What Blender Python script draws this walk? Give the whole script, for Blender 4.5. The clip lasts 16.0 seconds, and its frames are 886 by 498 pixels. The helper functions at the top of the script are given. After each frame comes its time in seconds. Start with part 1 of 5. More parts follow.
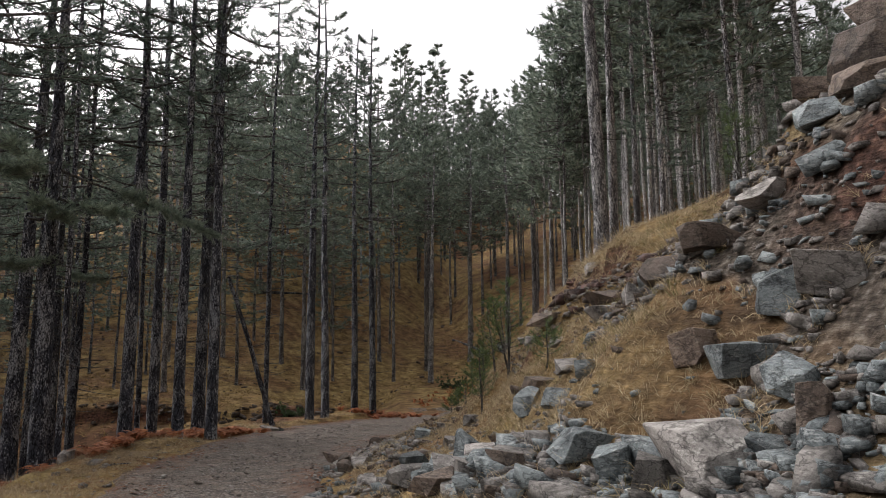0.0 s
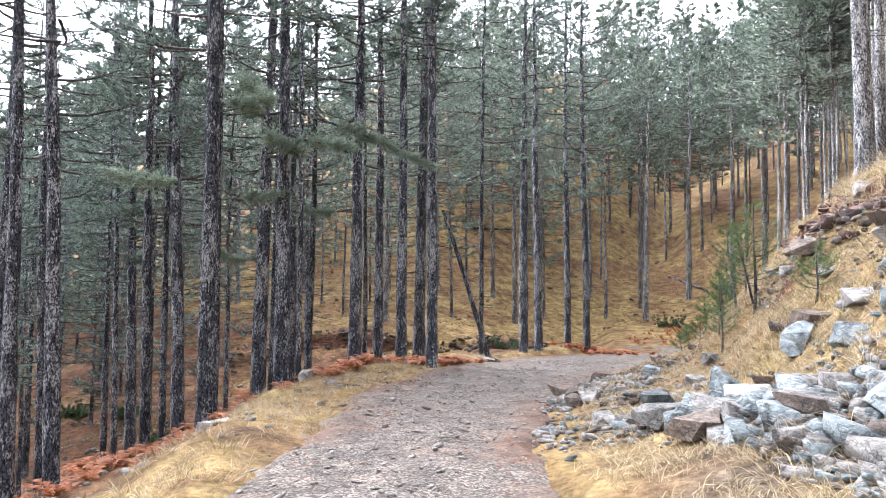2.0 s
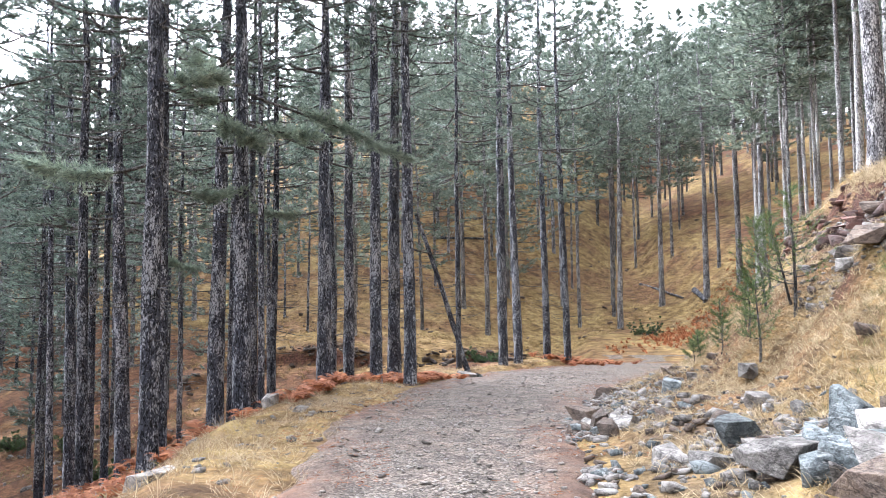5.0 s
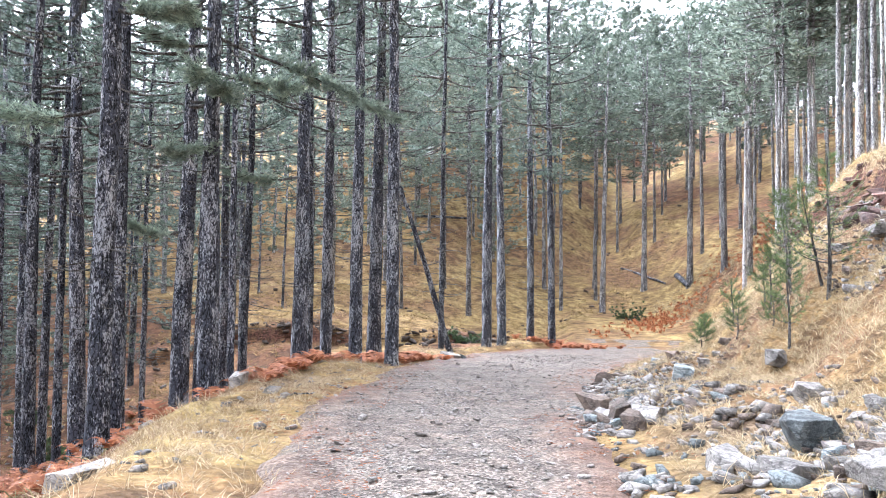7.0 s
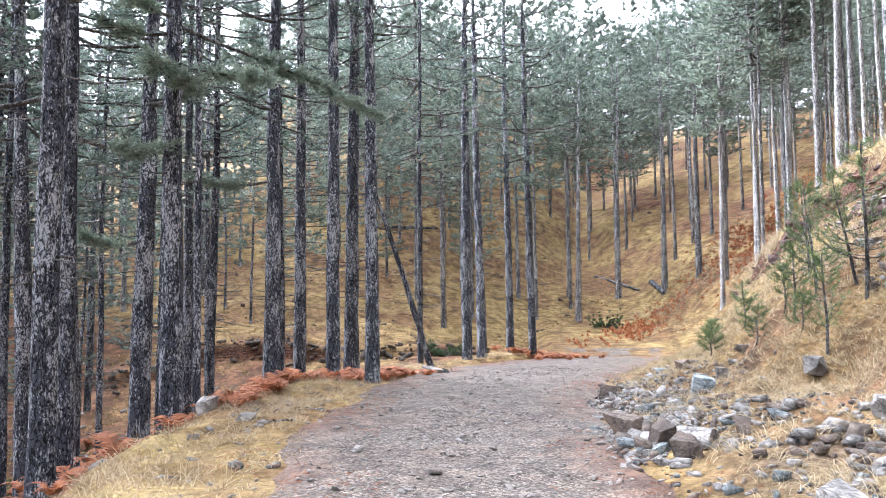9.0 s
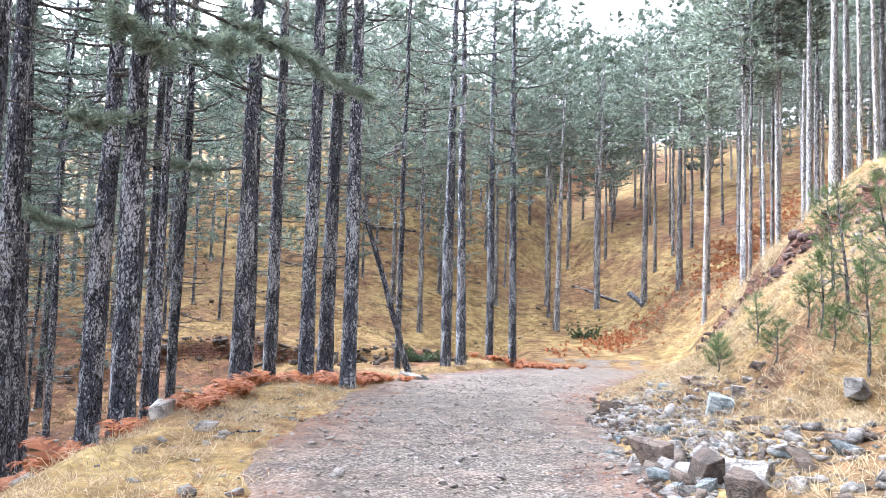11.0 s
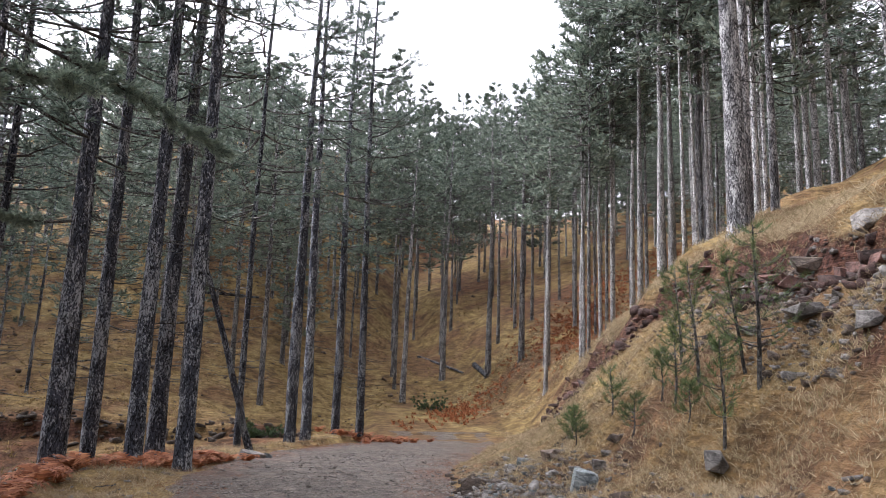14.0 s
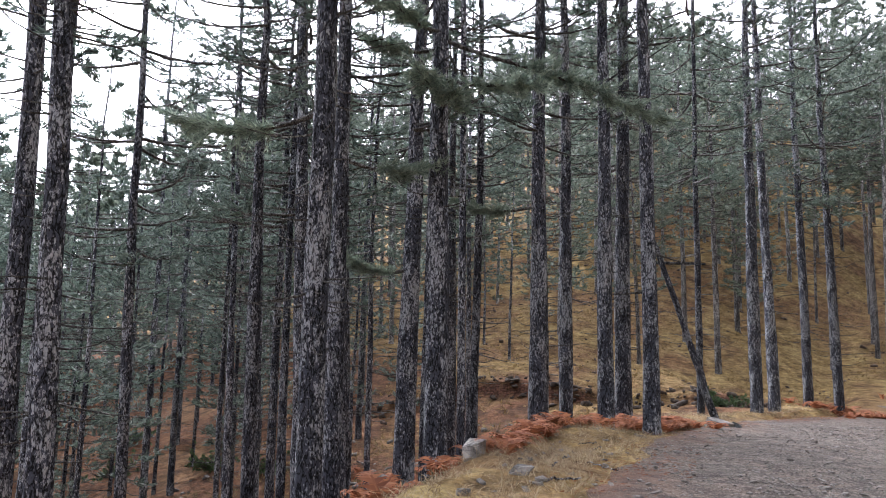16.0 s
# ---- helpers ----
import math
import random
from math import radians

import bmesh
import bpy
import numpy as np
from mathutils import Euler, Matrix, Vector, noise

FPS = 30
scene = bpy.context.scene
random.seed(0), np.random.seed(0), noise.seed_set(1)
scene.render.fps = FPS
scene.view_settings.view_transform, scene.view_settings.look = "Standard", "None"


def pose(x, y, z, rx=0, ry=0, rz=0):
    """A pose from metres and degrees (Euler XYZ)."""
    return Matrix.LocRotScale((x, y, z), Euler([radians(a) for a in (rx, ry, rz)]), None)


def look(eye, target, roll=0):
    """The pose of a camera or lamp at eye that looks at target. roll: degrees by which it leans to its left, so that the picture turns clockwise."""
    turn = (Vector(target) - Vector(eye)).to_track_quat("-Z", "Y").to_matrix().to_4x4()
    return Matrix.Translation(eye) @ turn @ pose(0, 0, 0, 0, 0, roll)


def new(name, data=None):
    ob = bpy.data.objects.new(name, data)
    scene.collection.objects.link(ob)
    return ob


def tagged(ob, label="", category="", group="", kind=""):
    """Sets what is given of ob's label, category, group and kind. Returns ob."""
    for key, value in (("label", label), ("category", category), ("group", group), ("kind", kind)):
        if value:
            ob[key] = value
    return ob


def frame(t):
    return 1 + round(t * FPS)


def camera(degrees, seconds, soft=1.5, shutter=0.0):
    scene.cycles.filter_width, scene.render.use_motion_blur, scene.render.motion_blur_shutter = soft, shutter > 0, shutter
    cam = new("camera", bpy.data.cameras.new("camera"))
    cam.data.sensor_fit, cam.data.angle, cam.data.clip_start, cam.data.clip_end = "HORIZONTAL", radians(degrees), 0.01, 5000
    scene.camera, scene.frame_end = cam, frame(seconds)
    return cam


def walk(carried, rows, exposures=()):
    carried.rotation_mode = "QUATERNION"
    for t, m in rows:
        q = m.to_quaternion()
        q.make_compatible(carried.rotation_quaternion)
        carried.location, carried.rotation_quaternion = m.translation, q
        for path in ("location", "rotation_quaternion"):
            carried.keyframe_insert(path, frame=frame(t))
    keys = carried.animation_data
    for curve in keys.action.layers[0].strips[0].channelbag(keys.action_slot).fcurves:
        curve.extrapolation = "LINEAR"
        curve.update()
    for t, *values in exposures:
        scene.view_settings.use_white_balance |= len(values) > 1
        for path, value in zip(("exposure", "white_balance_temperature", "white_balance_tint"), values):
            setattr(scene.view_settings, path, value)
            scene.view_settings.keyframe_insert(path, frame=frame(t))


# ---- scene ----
cam = camera(64.5, 16.0, soft=0.65)
METRES, EYE, TILT, LEAN, TURN = 10.5, 1.55, 0.0, 0.0, -27.4
ROWS = [
    (0.0, 0.0, 0.0, 0.0, 0.41, 8.05, 0.5),
    (0.5, -0.0091, 0.0182, -0.0077, 10.56, 5.74, 0.98),
    (1.0, -0.0172, 0.0432, -0.0087, 16.12, 2.53, 0.05),
    (1.5, -0.0358, 0.0644, -0.0094, 13.34, 3.92, -0.66),
    (2.0, -0.0528, 0.1023, -0.0172, 17.06, 2.99, -0.35),
    (2.5, -0.0862, 0.1449, -0.0168, 18.52, 3.04, -0.39),
    (3.0, -0.108, 0.1752, -0.0183, 14.75, 1.82, -0.15),
    (3.5, -0.1238, 0.2111, -0.0201, 19.84, 2.1, 1.1),
    (4.0, -0.1403, 0.2479, -0.0248, 16.99, 2.64, 0.39),
    (4.5, -0.1627, 0.2922, -0.0268, 12.64, 2.74, 0.71),
    (4.7, -0.1697, 0.3075, -0.0287, 14.07, 4.0, 1.02),
    (6.8, -0.2431, 0.4678, -0.0488, 12.43, 4.05, -0.94),
    (7.0, -0.2501, 0.4831, -0.0507, 12.12, 2.5, -0.62),
    (7.5, -0.2684, 0.5191, -0.0563, 14.31, 3.6, 1.08),
    (8.0, -0.2921, 0.5536, -0.0532, 10.59, 3.28, 0.8),
    (8.5, -0.315, 0.585, -0.0575, 6.71, 3.13, -0.3),
    (8.7, -0.3206, 0.5986, -0.0585, 9.11, 3.54, 1.01),
    (10.8, -0.3792, 0.7416, -0.0693, 9.9, 1.89, -0.61),
    (11.0, -0.3848, 0.7552, -0.0703, 7.27, 3.96, -1.57),
    (11.5, -0.4065, 0.7793, -0.0711, 5.46, 4.09, -1.09),
    (12.0, -0.4145, 0.8, -0.0739, 5.32, 3.55, -2.17),
    (12.5, -0.4192, 0.8101, -0.0678, -1.31, 7.29, -0.25),
    (13.0, -0.4217, 0.8117, -0.0687, -3.3, 8.79, -1.78),
    (13.5, -0.4204, 0.8108, -0.0688, -5.85, 9.5, -1.72),
    (14.0, -0.4253, 0.8096, -0.0681, -5.48, 9.98, -1.8),
    (14.5, -0.4328, 0.808, -0.0692, 0.19, 8.64, -2.01),
    (15.0, -0.4394, 0.8095, -0.0719, 12.72, 7.81, -0.3),
    (15.5, -0.4408, 0.8018, -0.0716, 21.26, 7.43, -0.36),
    (16.0, -0.4431, 0.797, -0.0728, 29.76, 6.66, -0.92),
]
EXPOSURES = [(t, stops, 6600 if t < 0.3 else 5700 if 6 < t < 12.2 else 5950 if t > 15.8 else 6100 if t > 12.2 else 5900, 17 if t > 12.2 else 14) for t, stops in [(0.0, 0.72), (0.5, 1.9), (1.0, 2.5), (1.5, 2.42), (2.0, 2.7), (2.5, 2.7), (3.0, 2.35), (3.5, 2.85), (4.5, 2.72), (7.0, 3.15), (8.5, 2.92), (11.0, 3.25), (12.0, 3.0), (12.5, 2.45),
                                                   (13.0, 2.0), (13.5, 1.8), (14.5, 1.63), (15.0, 1.95), (16.0, 2.05)]]
walk(cam, [(t, pose(0, 0, EYE, TILT, LEAN, TURN) @ pose(METRES * x, METRES * y, METRES * z, 90 + pitch, roll, yaw)) for t, x, y, z, yaw, pitch, roll in ROWS], EXPOSURES)

# ---- light: an overcast sky ----
SUN_EL, SUN_ROT = radians(50), radians(332)
world = bpy.data.worlds.new("overcast")
scene.world = world
world.use_nodes = True
wn, wl = world.node_tree.nodes, world.node_tree.links
wn.clear()
sky = wn.new("ShaderNodeTexSky")
sky.sky_type, sky.sun_disc, sky.sun_elevation, sky.sun_rotation = "NISHITA", False, SUN_EL, SUN_ROT
sky.air_density, sky.dust_density, sky.ozone_density = 1.0, 6.0, 1.0
cloud = wn.new("ShaderNodeHueSaturation")
cloud.inputs["Saturation"].default_value = 0.12
wbg, wout = wn.new("ShaderNodeBackground"), wn.new("ShaderNodeOutputWorld")
wbg.inputs["Strength"].default_value = 0.15
wl.new(sky.outputs[0], cloud.inputs["Color"])
wl.new(cloud.outputs[0], wbg.inputs["Color"])
wl.new(wbg.outputs[0], wout.inputs["Surface"])
sun_data = bpy.data.lights.new("sun", "SUN")
sun_data.energy, sun_data.angle, sun_data.color = 0.7, radians(60), (1.0, 0.97, 0.93)
sun = new("sun", sun_data)
sun.matrix_world = look((60 * math.sin(SUN_ROT), 60 * math.cos(SUN_ROT), 60 * math.tan(SUN_EL)), (0, 0, 0))

# ---- number helpers ----
rng = np.random.default_rng(7)


def hash01(i, j, seed):
    h = (i.astype(np.int64) * 374761393 + j.astype(np.int64) * 668265263 + seed * 1442695041) & 0xFFFFFFFF
    h = ((h ^ (h >> 13)) * 1274126177) & 0xFFFFFFFF
    return ((h ^ (h >> 16)) & 0xFFFF) / 65535.0


def vnoise(x, y, size, seed=0):
    """Smooth noise from -1 to 1 with cells of that many metres."""
    x, y = np.asarray(x, float) / size, np.asarray(y, float) / size
    i, j = np.floor(x), np.floor(y)
    f, g = x - i, y - j
    f, g = f * f * (3 - 2 * f), g * g * (3 - 2 * g)
    a = hash01(i, j, seed) * (1 - f) + hash01(i + 1, j, seed) * f
    b = hash01(i, j + 1, seed) * (1 - f) + hash01(i + 1, j + 1, seed) * f
    return 2 * (a * (1 - g) + b * g) - 1


def smax(a, b, k):
    h = np.clip(0.5 + 0.5 * (a - b) / k, 0, 1)
    return b * (1 - h) + a * h + k * h * (1 - h)


# ---- the lie of the land ----
LINE = [(-4.5, -40), (-2.6, -14), (-0.9, -5), (-0.2, 1), (0.45, 6), (1.3, 10.3), (2.2, 13.5), (3.1, 16.8), (4.7, 20.8), (7.7, 27.2), (10.6, 32), (14.2, 36.5),
        (19.5, 42), (25, 48), (29, 56), (33, 66), (38, 80), (44, 100), (52, 130)]


def spline(points, step):
    p = np.array([points[0], *points, points[-1]], float)
    out = []
    for k in range(1, len(p) - 2):
        n = max(2, int(np.linalg.norm(p[k + 1] - p[k]) / step))
        for t in np.linspace(0, 1, n, endpoint=False):
            out.append(0.5 * (2 * p[k] + (p[k + 1] - p[k - 1]) * t + (2 * p[k - 1] - 5 * p[k] + 4 * p[k + 1] - p[k + 2]) * t ** 2
                              + (3 * p[k] - p[k - 1] - 3 * p[k + 1] + p[k + 2]) * t ** 3))
    return np.array(out + [p[-1]])


ROAD = spline(LINE, 2.0)


def road_frame(x, y):
    """Metres to the right of the road's middle, and the y of the nearest place on it."""
    x, y = np.asarray(x, float), np.asarray(y, float)
    best, dist, near = np.full(x.shape, 1e9), np.zeros(x.shape), np.zeros(x.shape)
    for (ax, ay), (bx, by) in zip(ROAD[:-1], ROAD[1:]):
        ex, ey = bx - ax, by - ay
        n2 = ex * ex + ey * ey
        t = np.clip(((x - ax) * ex + (y - ay) * ey) / n2, 0, 1)
        px, py = x - ax - t * ex, y - ay - t * ey
        q = px * px + py * py
        hit = q < best
        side = np.sign(ey * (x - ax) - ex * (y - ay))
        best, dist, near = np.where(hit, q, best), np.where(hit, side * np.sqrt(q), dist), np.where(hit, ay + t * ey, near)
    return dist, near


def road_level(near):
    return -0.0715 * np.clip(near, -60, 48) + 0.09 * np.clip(near - 50, 0, 200) + 0.17 * np.clip(near - 68, 0, 200)


def half_width(near):
    return np.interp(near, [5, 10.3, 13.5, 16.5, 20.5, 27, 36, 44], [1.45, 1.5, 1.8, 2.1, 2.55, 3.1, 3.9, 3.3])


def verge_width(near):
    return np.interp(near, [5, 7, 9, 10.5, 14, 18, 22, 27, 31, 36, 44], [0.3, 0.4, 0.75, 1.25, 1.65, 2.05, 2.65, 3.0, 2.2, 1.0, 0.8])


def scarp_at(x, y):
    """Metres beyond the eroded step at the hillside's foot."""
    return y - 48.3 + 0.16 * (x - 6) - 1.1 * vnoise(x, y, 6, 8) - 0.4 * vnoise(x, y, 1.6, 9)


def lip_at(near):
    """How far from the track's edge the turf breaks off in a bare step."""
    return np.interp(near, [12, 20, 28, 32.5, 38, 46], [6.9, 6.8, 7.8, 5.6, 4.8, 3.6])


def ground_z(x, y, fine=True):
    """The height of the ground, its rockiness and how far it lies from the road's edges (right, left)."""
    x, y = np.asarray(x, float), np.asarray(y, float)
    d, near = road_frame(x, y)
    zr, hw = road_level(near), half_width(near)
    r, l = d - hw, -d - hw
    wob = 0.5 * vnoise(x, y, 4.0, 3) + 0.25 * vnoise(x, y, 1.7, 4)
    rise = np.interp(r + wob * np.clip(r / 4, 0, 1), [0, 0.5, 1.4, 3.0, 4.5, 6.0, 8.3, 10, 20, 60, 150, 500], [0, 0.07, 0.24, 0.8, 2.1, 3.65, 5.35, 6.1, 10.0, 29, 62, 80])
    rise = rise * np.interp(near, [4, 8, 11, 14, 16, 20, 28, 33, 45, 60, 90], [1.35, 1.18, 0.95, 0.95, 1.03, 1.07, 1.2, 1.4, 1.5, 0.92, 0.8])
    over = r - lip_at(near) + 0.3 * vnoise(x, y, 2.1, 16) + 0.15 * vnoise(x, y, 0.7, 17)
    rise = rise + 0.55 * np.clip(over / 0.16, -0.5, 0.5) * np.clip((2.4 - np.abs(over)) / 2.0, 0, 1) * np.clip((near - 13) / 3, 0, 1) * np.clip((47 - near) / 5, 0, 1)
    vw = verge_width(near)
    m = l - vw + 0.35 * vnoise(x, y, 2.6, 5)
    drop = np.where(l < 0, 0, 0.07 * np.clip(l, 0, 1)) - np.where(m > 0, np.interp(m, [0, 0.6, 3, 14, 60, 400], [0, 0.25, 1.6, 6.0, 14, 40]), 0)
    u, v = -0.63 * x + 0.78 * y, 0.78 * x + 0.63 * y
    gully = np.interp(v, [-60, 0, 20, 32, 38, 42, 46, 70], [-22, -11, -6, -3.2, -2.6, -2.9, -3.7, -3.6])
    ridge = np.clip(31 - 0.43 * (107 - v), -16, 46)
    scarp = np.clip(scarp_at(x, y) / 0.45, 0, 1) * (0.55 + 0.45 * vnoise(x, y, 4.2, 10)) * np.clip((17 - x) / 5, 0, 1)
    hill = gully + (ridge - gully) * np.interp(u, [30.5, 34, 52, 70, 110, 500], [0, 0.05, 0.52, 1.0, 1.25, 1.5]) + scarp
    z = np.where(d > 0, zr + np.where(r > 0, rise, 0), zr + drop)
    z = smax(z, hill, 0.6)
    on_road = np.clip(1 - np.maximum(r, l) / 0.3, 0, 1) * (near < 47)
    off = np.clip(np.maximum(r, l) / 1.5, 0, 1)
    z = np.where((np.maximum(r, l) < 0.4) & (near < 47), zr + np.where(r > 0, np.clip(rise, 0, 9), 0), z)
    if fine:
        z = z + off * (0.22 * vnoise(x, y, 3.1, 11) + 0.10 * vnoise(x, y, 1.1, 12)) + off * 0.05 * vnoise(x, y, 0.45, 13) - 0.05 * on_road
        z = z + np.clip((r - 3) / 2, 0, 1) * np.clip((12 - r) / 3, 0, 1) * (0.28 * vnoise(x, y, 1.6, 14) + 0.16 * vnoise(x, y, 0.7, 15))
    return z, r, l


def gz(x, y):
    return float(ground_z(np.array([x]), np.array([y]))[0][0])

# ---- materials ----
def material(name):
    m = bpy.data.materials.new(name)
    m.use_nodes = True
    n = m.node_tree.nodes
    return m, n, m.node_tree.links, n["Principled BSDF"]


def tex(n, l, kind, scale, detail=4.0, rough=0.6, stretch=None, space="Object", warp=0.0):
    """A noise or voronoi texture in metres."""
    c = n.new("ShaderNodeTexCoord") if space == "Object" else n.new("ShaderNodeNewGeometry")
    out = c.outputs["Object"] if space == "Object" else c.outputs["Position"]
    if stretch:
        mp = n.new("ShaderNodeMapping")
        mp.inputs["Scale"].default_value = stretch
        l.new(out, mp.inputs["Vector"])
        out = mp.outputs[0]
    if warp:
        wob, add, sc = n.new("ShaderNodeTexNoise"), n.new("ShaderNodeVectorMath"), n.new("ShaderNodeVectorMath")
        wob.inputs["Scale"].default_value, wob.inputs["Detail"].default_value = 9.0, 4.0
        sc.operation, sc.inputs["Scale"].default_value = "SCALE", warp
        l.new(out, wob.inputs["Vector"])
        l.new(wob.outputs["Color"], sc.inputs[0])
        l.new(out, add.inputs[0])
        l.new(sc.outputs[0], add.inputs[1])
        out = add.outputs[0]
    t = n.new("ShaderNodeTexNoise" if kind == "noise" else "ShaderNodeTexVoronoi")
    t.inputs["Scale"].default_value = scale
    if kind == "noise":
        t.inputs["Detail"].default_value, t.inputs["Roughness"].default_value = detail, rough
    elif kind == "cracks":
        t.feature = "DISTANCE_TO_EDGE"
    l.new(out, t.inputs["Vector"])
    return t


def ramp(n, l, value, *stops):
    r = n.new("ShaderNodeValToRGB")
    e = r.color_ramp.elements
    while len(e) < len(stops):
        e.new(0.5)
    for k, (at, col) in enumerate(stops):
        e[k].position = at
        e[k].color = (*col, 1) if len(col) == 3 else col
    l.new(value, r.inputs["Fac"])
    return r.outputs["Color"]


def mix(n, l, fac, a, b, mode="MIX"):
    m = n.new("ShaderNodeMix")
    m.data_type, m.blend_type = "RGBA", mode
    for sock, val in ((m.inputs["Factor"], fac), (m.inputs["A"], a), (m.inputs["B"], b)):
        if isinstance(val, (int, float)):
            sock.default_value = val
        elif isinstance(val, tuple):
            sock.default_value = (*val, 1)
        else:
            l.new(val, sock)
    return m.outputs["Result"]


def maths(n, l, op, a, b=0.0, clamp=False):
    m = n.new("ShaderNodeMath")
    m.operation, m.use_clamp = op, clamp
    for sock, val in ((m.inputs[0], a), (m.inputs[1], b)):
        if isinstance(val, (int, float)):
            sock.default_value = val
        else:
            l.new(val, sock)
    return m.outputs[0]


def bump(n, l, bsdf, height, strength, distance):
    b = n.new("ShaderNodeBump")
    b.inputs["Strength"].default_value, b.inputs["Distance"].default_value = strength, distance
    l.new(height, b.inputs["Height"])
    l.new(b.outputs[0], bsdf.inputs["Normal"])


def attr(n, name):
    a = n.new("ShaderNodeAttribute")
    a.attribute_name = name
    return a.outputs["Fac"]


def ground_material():
    m, n, l, p = material("forest_ground")
    big, mid, small = (tex(n, l, "noise", s, space="World", detail=5) for s in (0.16, 0.9, 9.0))
    grass = ramp(n, l, mid.outputs["Fac"], (0.3, (0.105, 0.068, 0.033)), (0.48, (0.26, 0.18, 0.075)), (0.62, (0.36, 0.27, 0.12)), (0.78, (0.26, 0.21, 0.09)))
    litter = ramp(n, l, mid.outputs["Fac"], (0.35, (0.075, 0.042, 0.026)), (0.55, (0.17, 0.088, 0.05)), (0.75, (0.26, 0.15, 0.08)))
    patches = ramp(n, l, big.outputs["Fac"], (0.43, (0, 0, 0)), (0.6, (1, 1, 1)))
    both = maths(n, l, "ADD", maths(n, l, "MULTIPLY", patches, 0.75), attr(n, "litter"), True)
    col = mix(n, l, both, grass, litter)
    stone = ramp(n, l, small.outputs["Fac"], (0.3, (0.05, 0.04, 0.033)), (0.55, (0.13, 0.11, 0.09)), (0.75, (0.24, 0.22, 0.195)))
    col = mix(n, l, attr(n, "scree"), col, stone)
    earth = ramp(n, l, small.outputs["Fac"], (0.3, (0.028, 0.014, 0.011)), (0.7, (0.145, 0.066, 0.046)))
    col = mix(n, l, attr(n, "earth"), col, earth)
    grain = ramp(n, l, small.outputs["Fac"], (0.25, (0.45, 0.45, 0.45)), (0.7, (1.25, 1.25, 1.25)))
    tuft = tex(n, l, "noise", 2.6, space="World", detail=7, rough=0.7, stretch=(0.6, 0.6, 3.6))
    lumps = ramp(n, l, tuft.outputs["Fac"], (0.32, (0.42, 0.40, 0.38)), (0.5, (1, 1, 1)), (0.68, (1.5, 1.5, 1.45)))
    col = mix(n, l, 0.85, col, lumps, "MULTIPLY")
    l.new(mix(n, l, 0.9, col, grain, "MULTIPLY"), p.inputs["Base Color"])
    p.inputs["Roughness"].default_value = 0.95
    p.inputs["Specular IOR Level"].default_value = 0.15
    bump(n, l, p, maths(n, l, "ADD", small.outputs["Fac"], maths(n, l, "MULTIPLY", tuft.outputs["Fac"], 2.5)), 1.0, 0.10)
    return m


def road_material():
    m, n, l, p = material("gravel_road")
    peb, fine, wide = tex(n, l, "voronoi", 34, space="World"), tex(n, l, "noise", 60, space="World"), tex(n, l, "noise", 0.55, space="World")
    col = ramp(n, l, peb.outputs["Color"], (0.15, (0.055, 0.045, 0.037)), (0.5, (0.122, 0.103, 0.086)), (0.85, (0.28, 0.245, 0.21)))
    red = ramp(n, l, wide.outputs["Fac"], (0.45, (0, 0, 0)), (0.7, (1, 1, 1)))
    rusty = maths(n, l, "ADD", maths(n, l, "MULTIPLY", red, 0.3), maths(n, l, "MULTIPLY", attr(n, "edge"), 0.9), True)
    col = mix(n, l, rusty, col, (0.15, 0.088, 0.060))
    grain = ramp(n, l, fine.outputs["Fac"], (0.3, (0.55, 0.55, 0.55)), (0.7, (1.3, 1.3, 1.3)))
    col = mix(n, l, 0.8, col, grain, "MULTIPLY")
    mott = tex(n, l, "noise", 2.2, detail=9, rough=0.7, space="World")
    blotch = ramp(n, l, mott.outputs["Fac"], (0.34, (0.45, 0.43, 0.43)), (0.5, (0.95, 0.95, 0.95)), (0.66, (1.6, 1.57, 1.55)))
    l.new(mix(n, l, 0.9, col, blotch, "MULTIPLY"), p.inputs["Base Color"])
    damp = tex(n, l, "noise", 0.8, space="World")
    r = n.new("ShaderNodeMapRange")
    r.inputs["To Min"].default_value, r.inputs["To Max"].default_value = 0.55, 0.95
    l.new(damp.outputs["Fac"], r.inputs["Value"])
    l.new(r.outputs[0], p.inputs["Roughness"])
    p.inputs["Specular IOR Level"].default_value = 0.25
    h = maths(n, l, "ADD", peb.outputs["Distance"], fine.outputs["Fac"])
    bump(n, l, p, h, 1.0, 0.03)
    return m


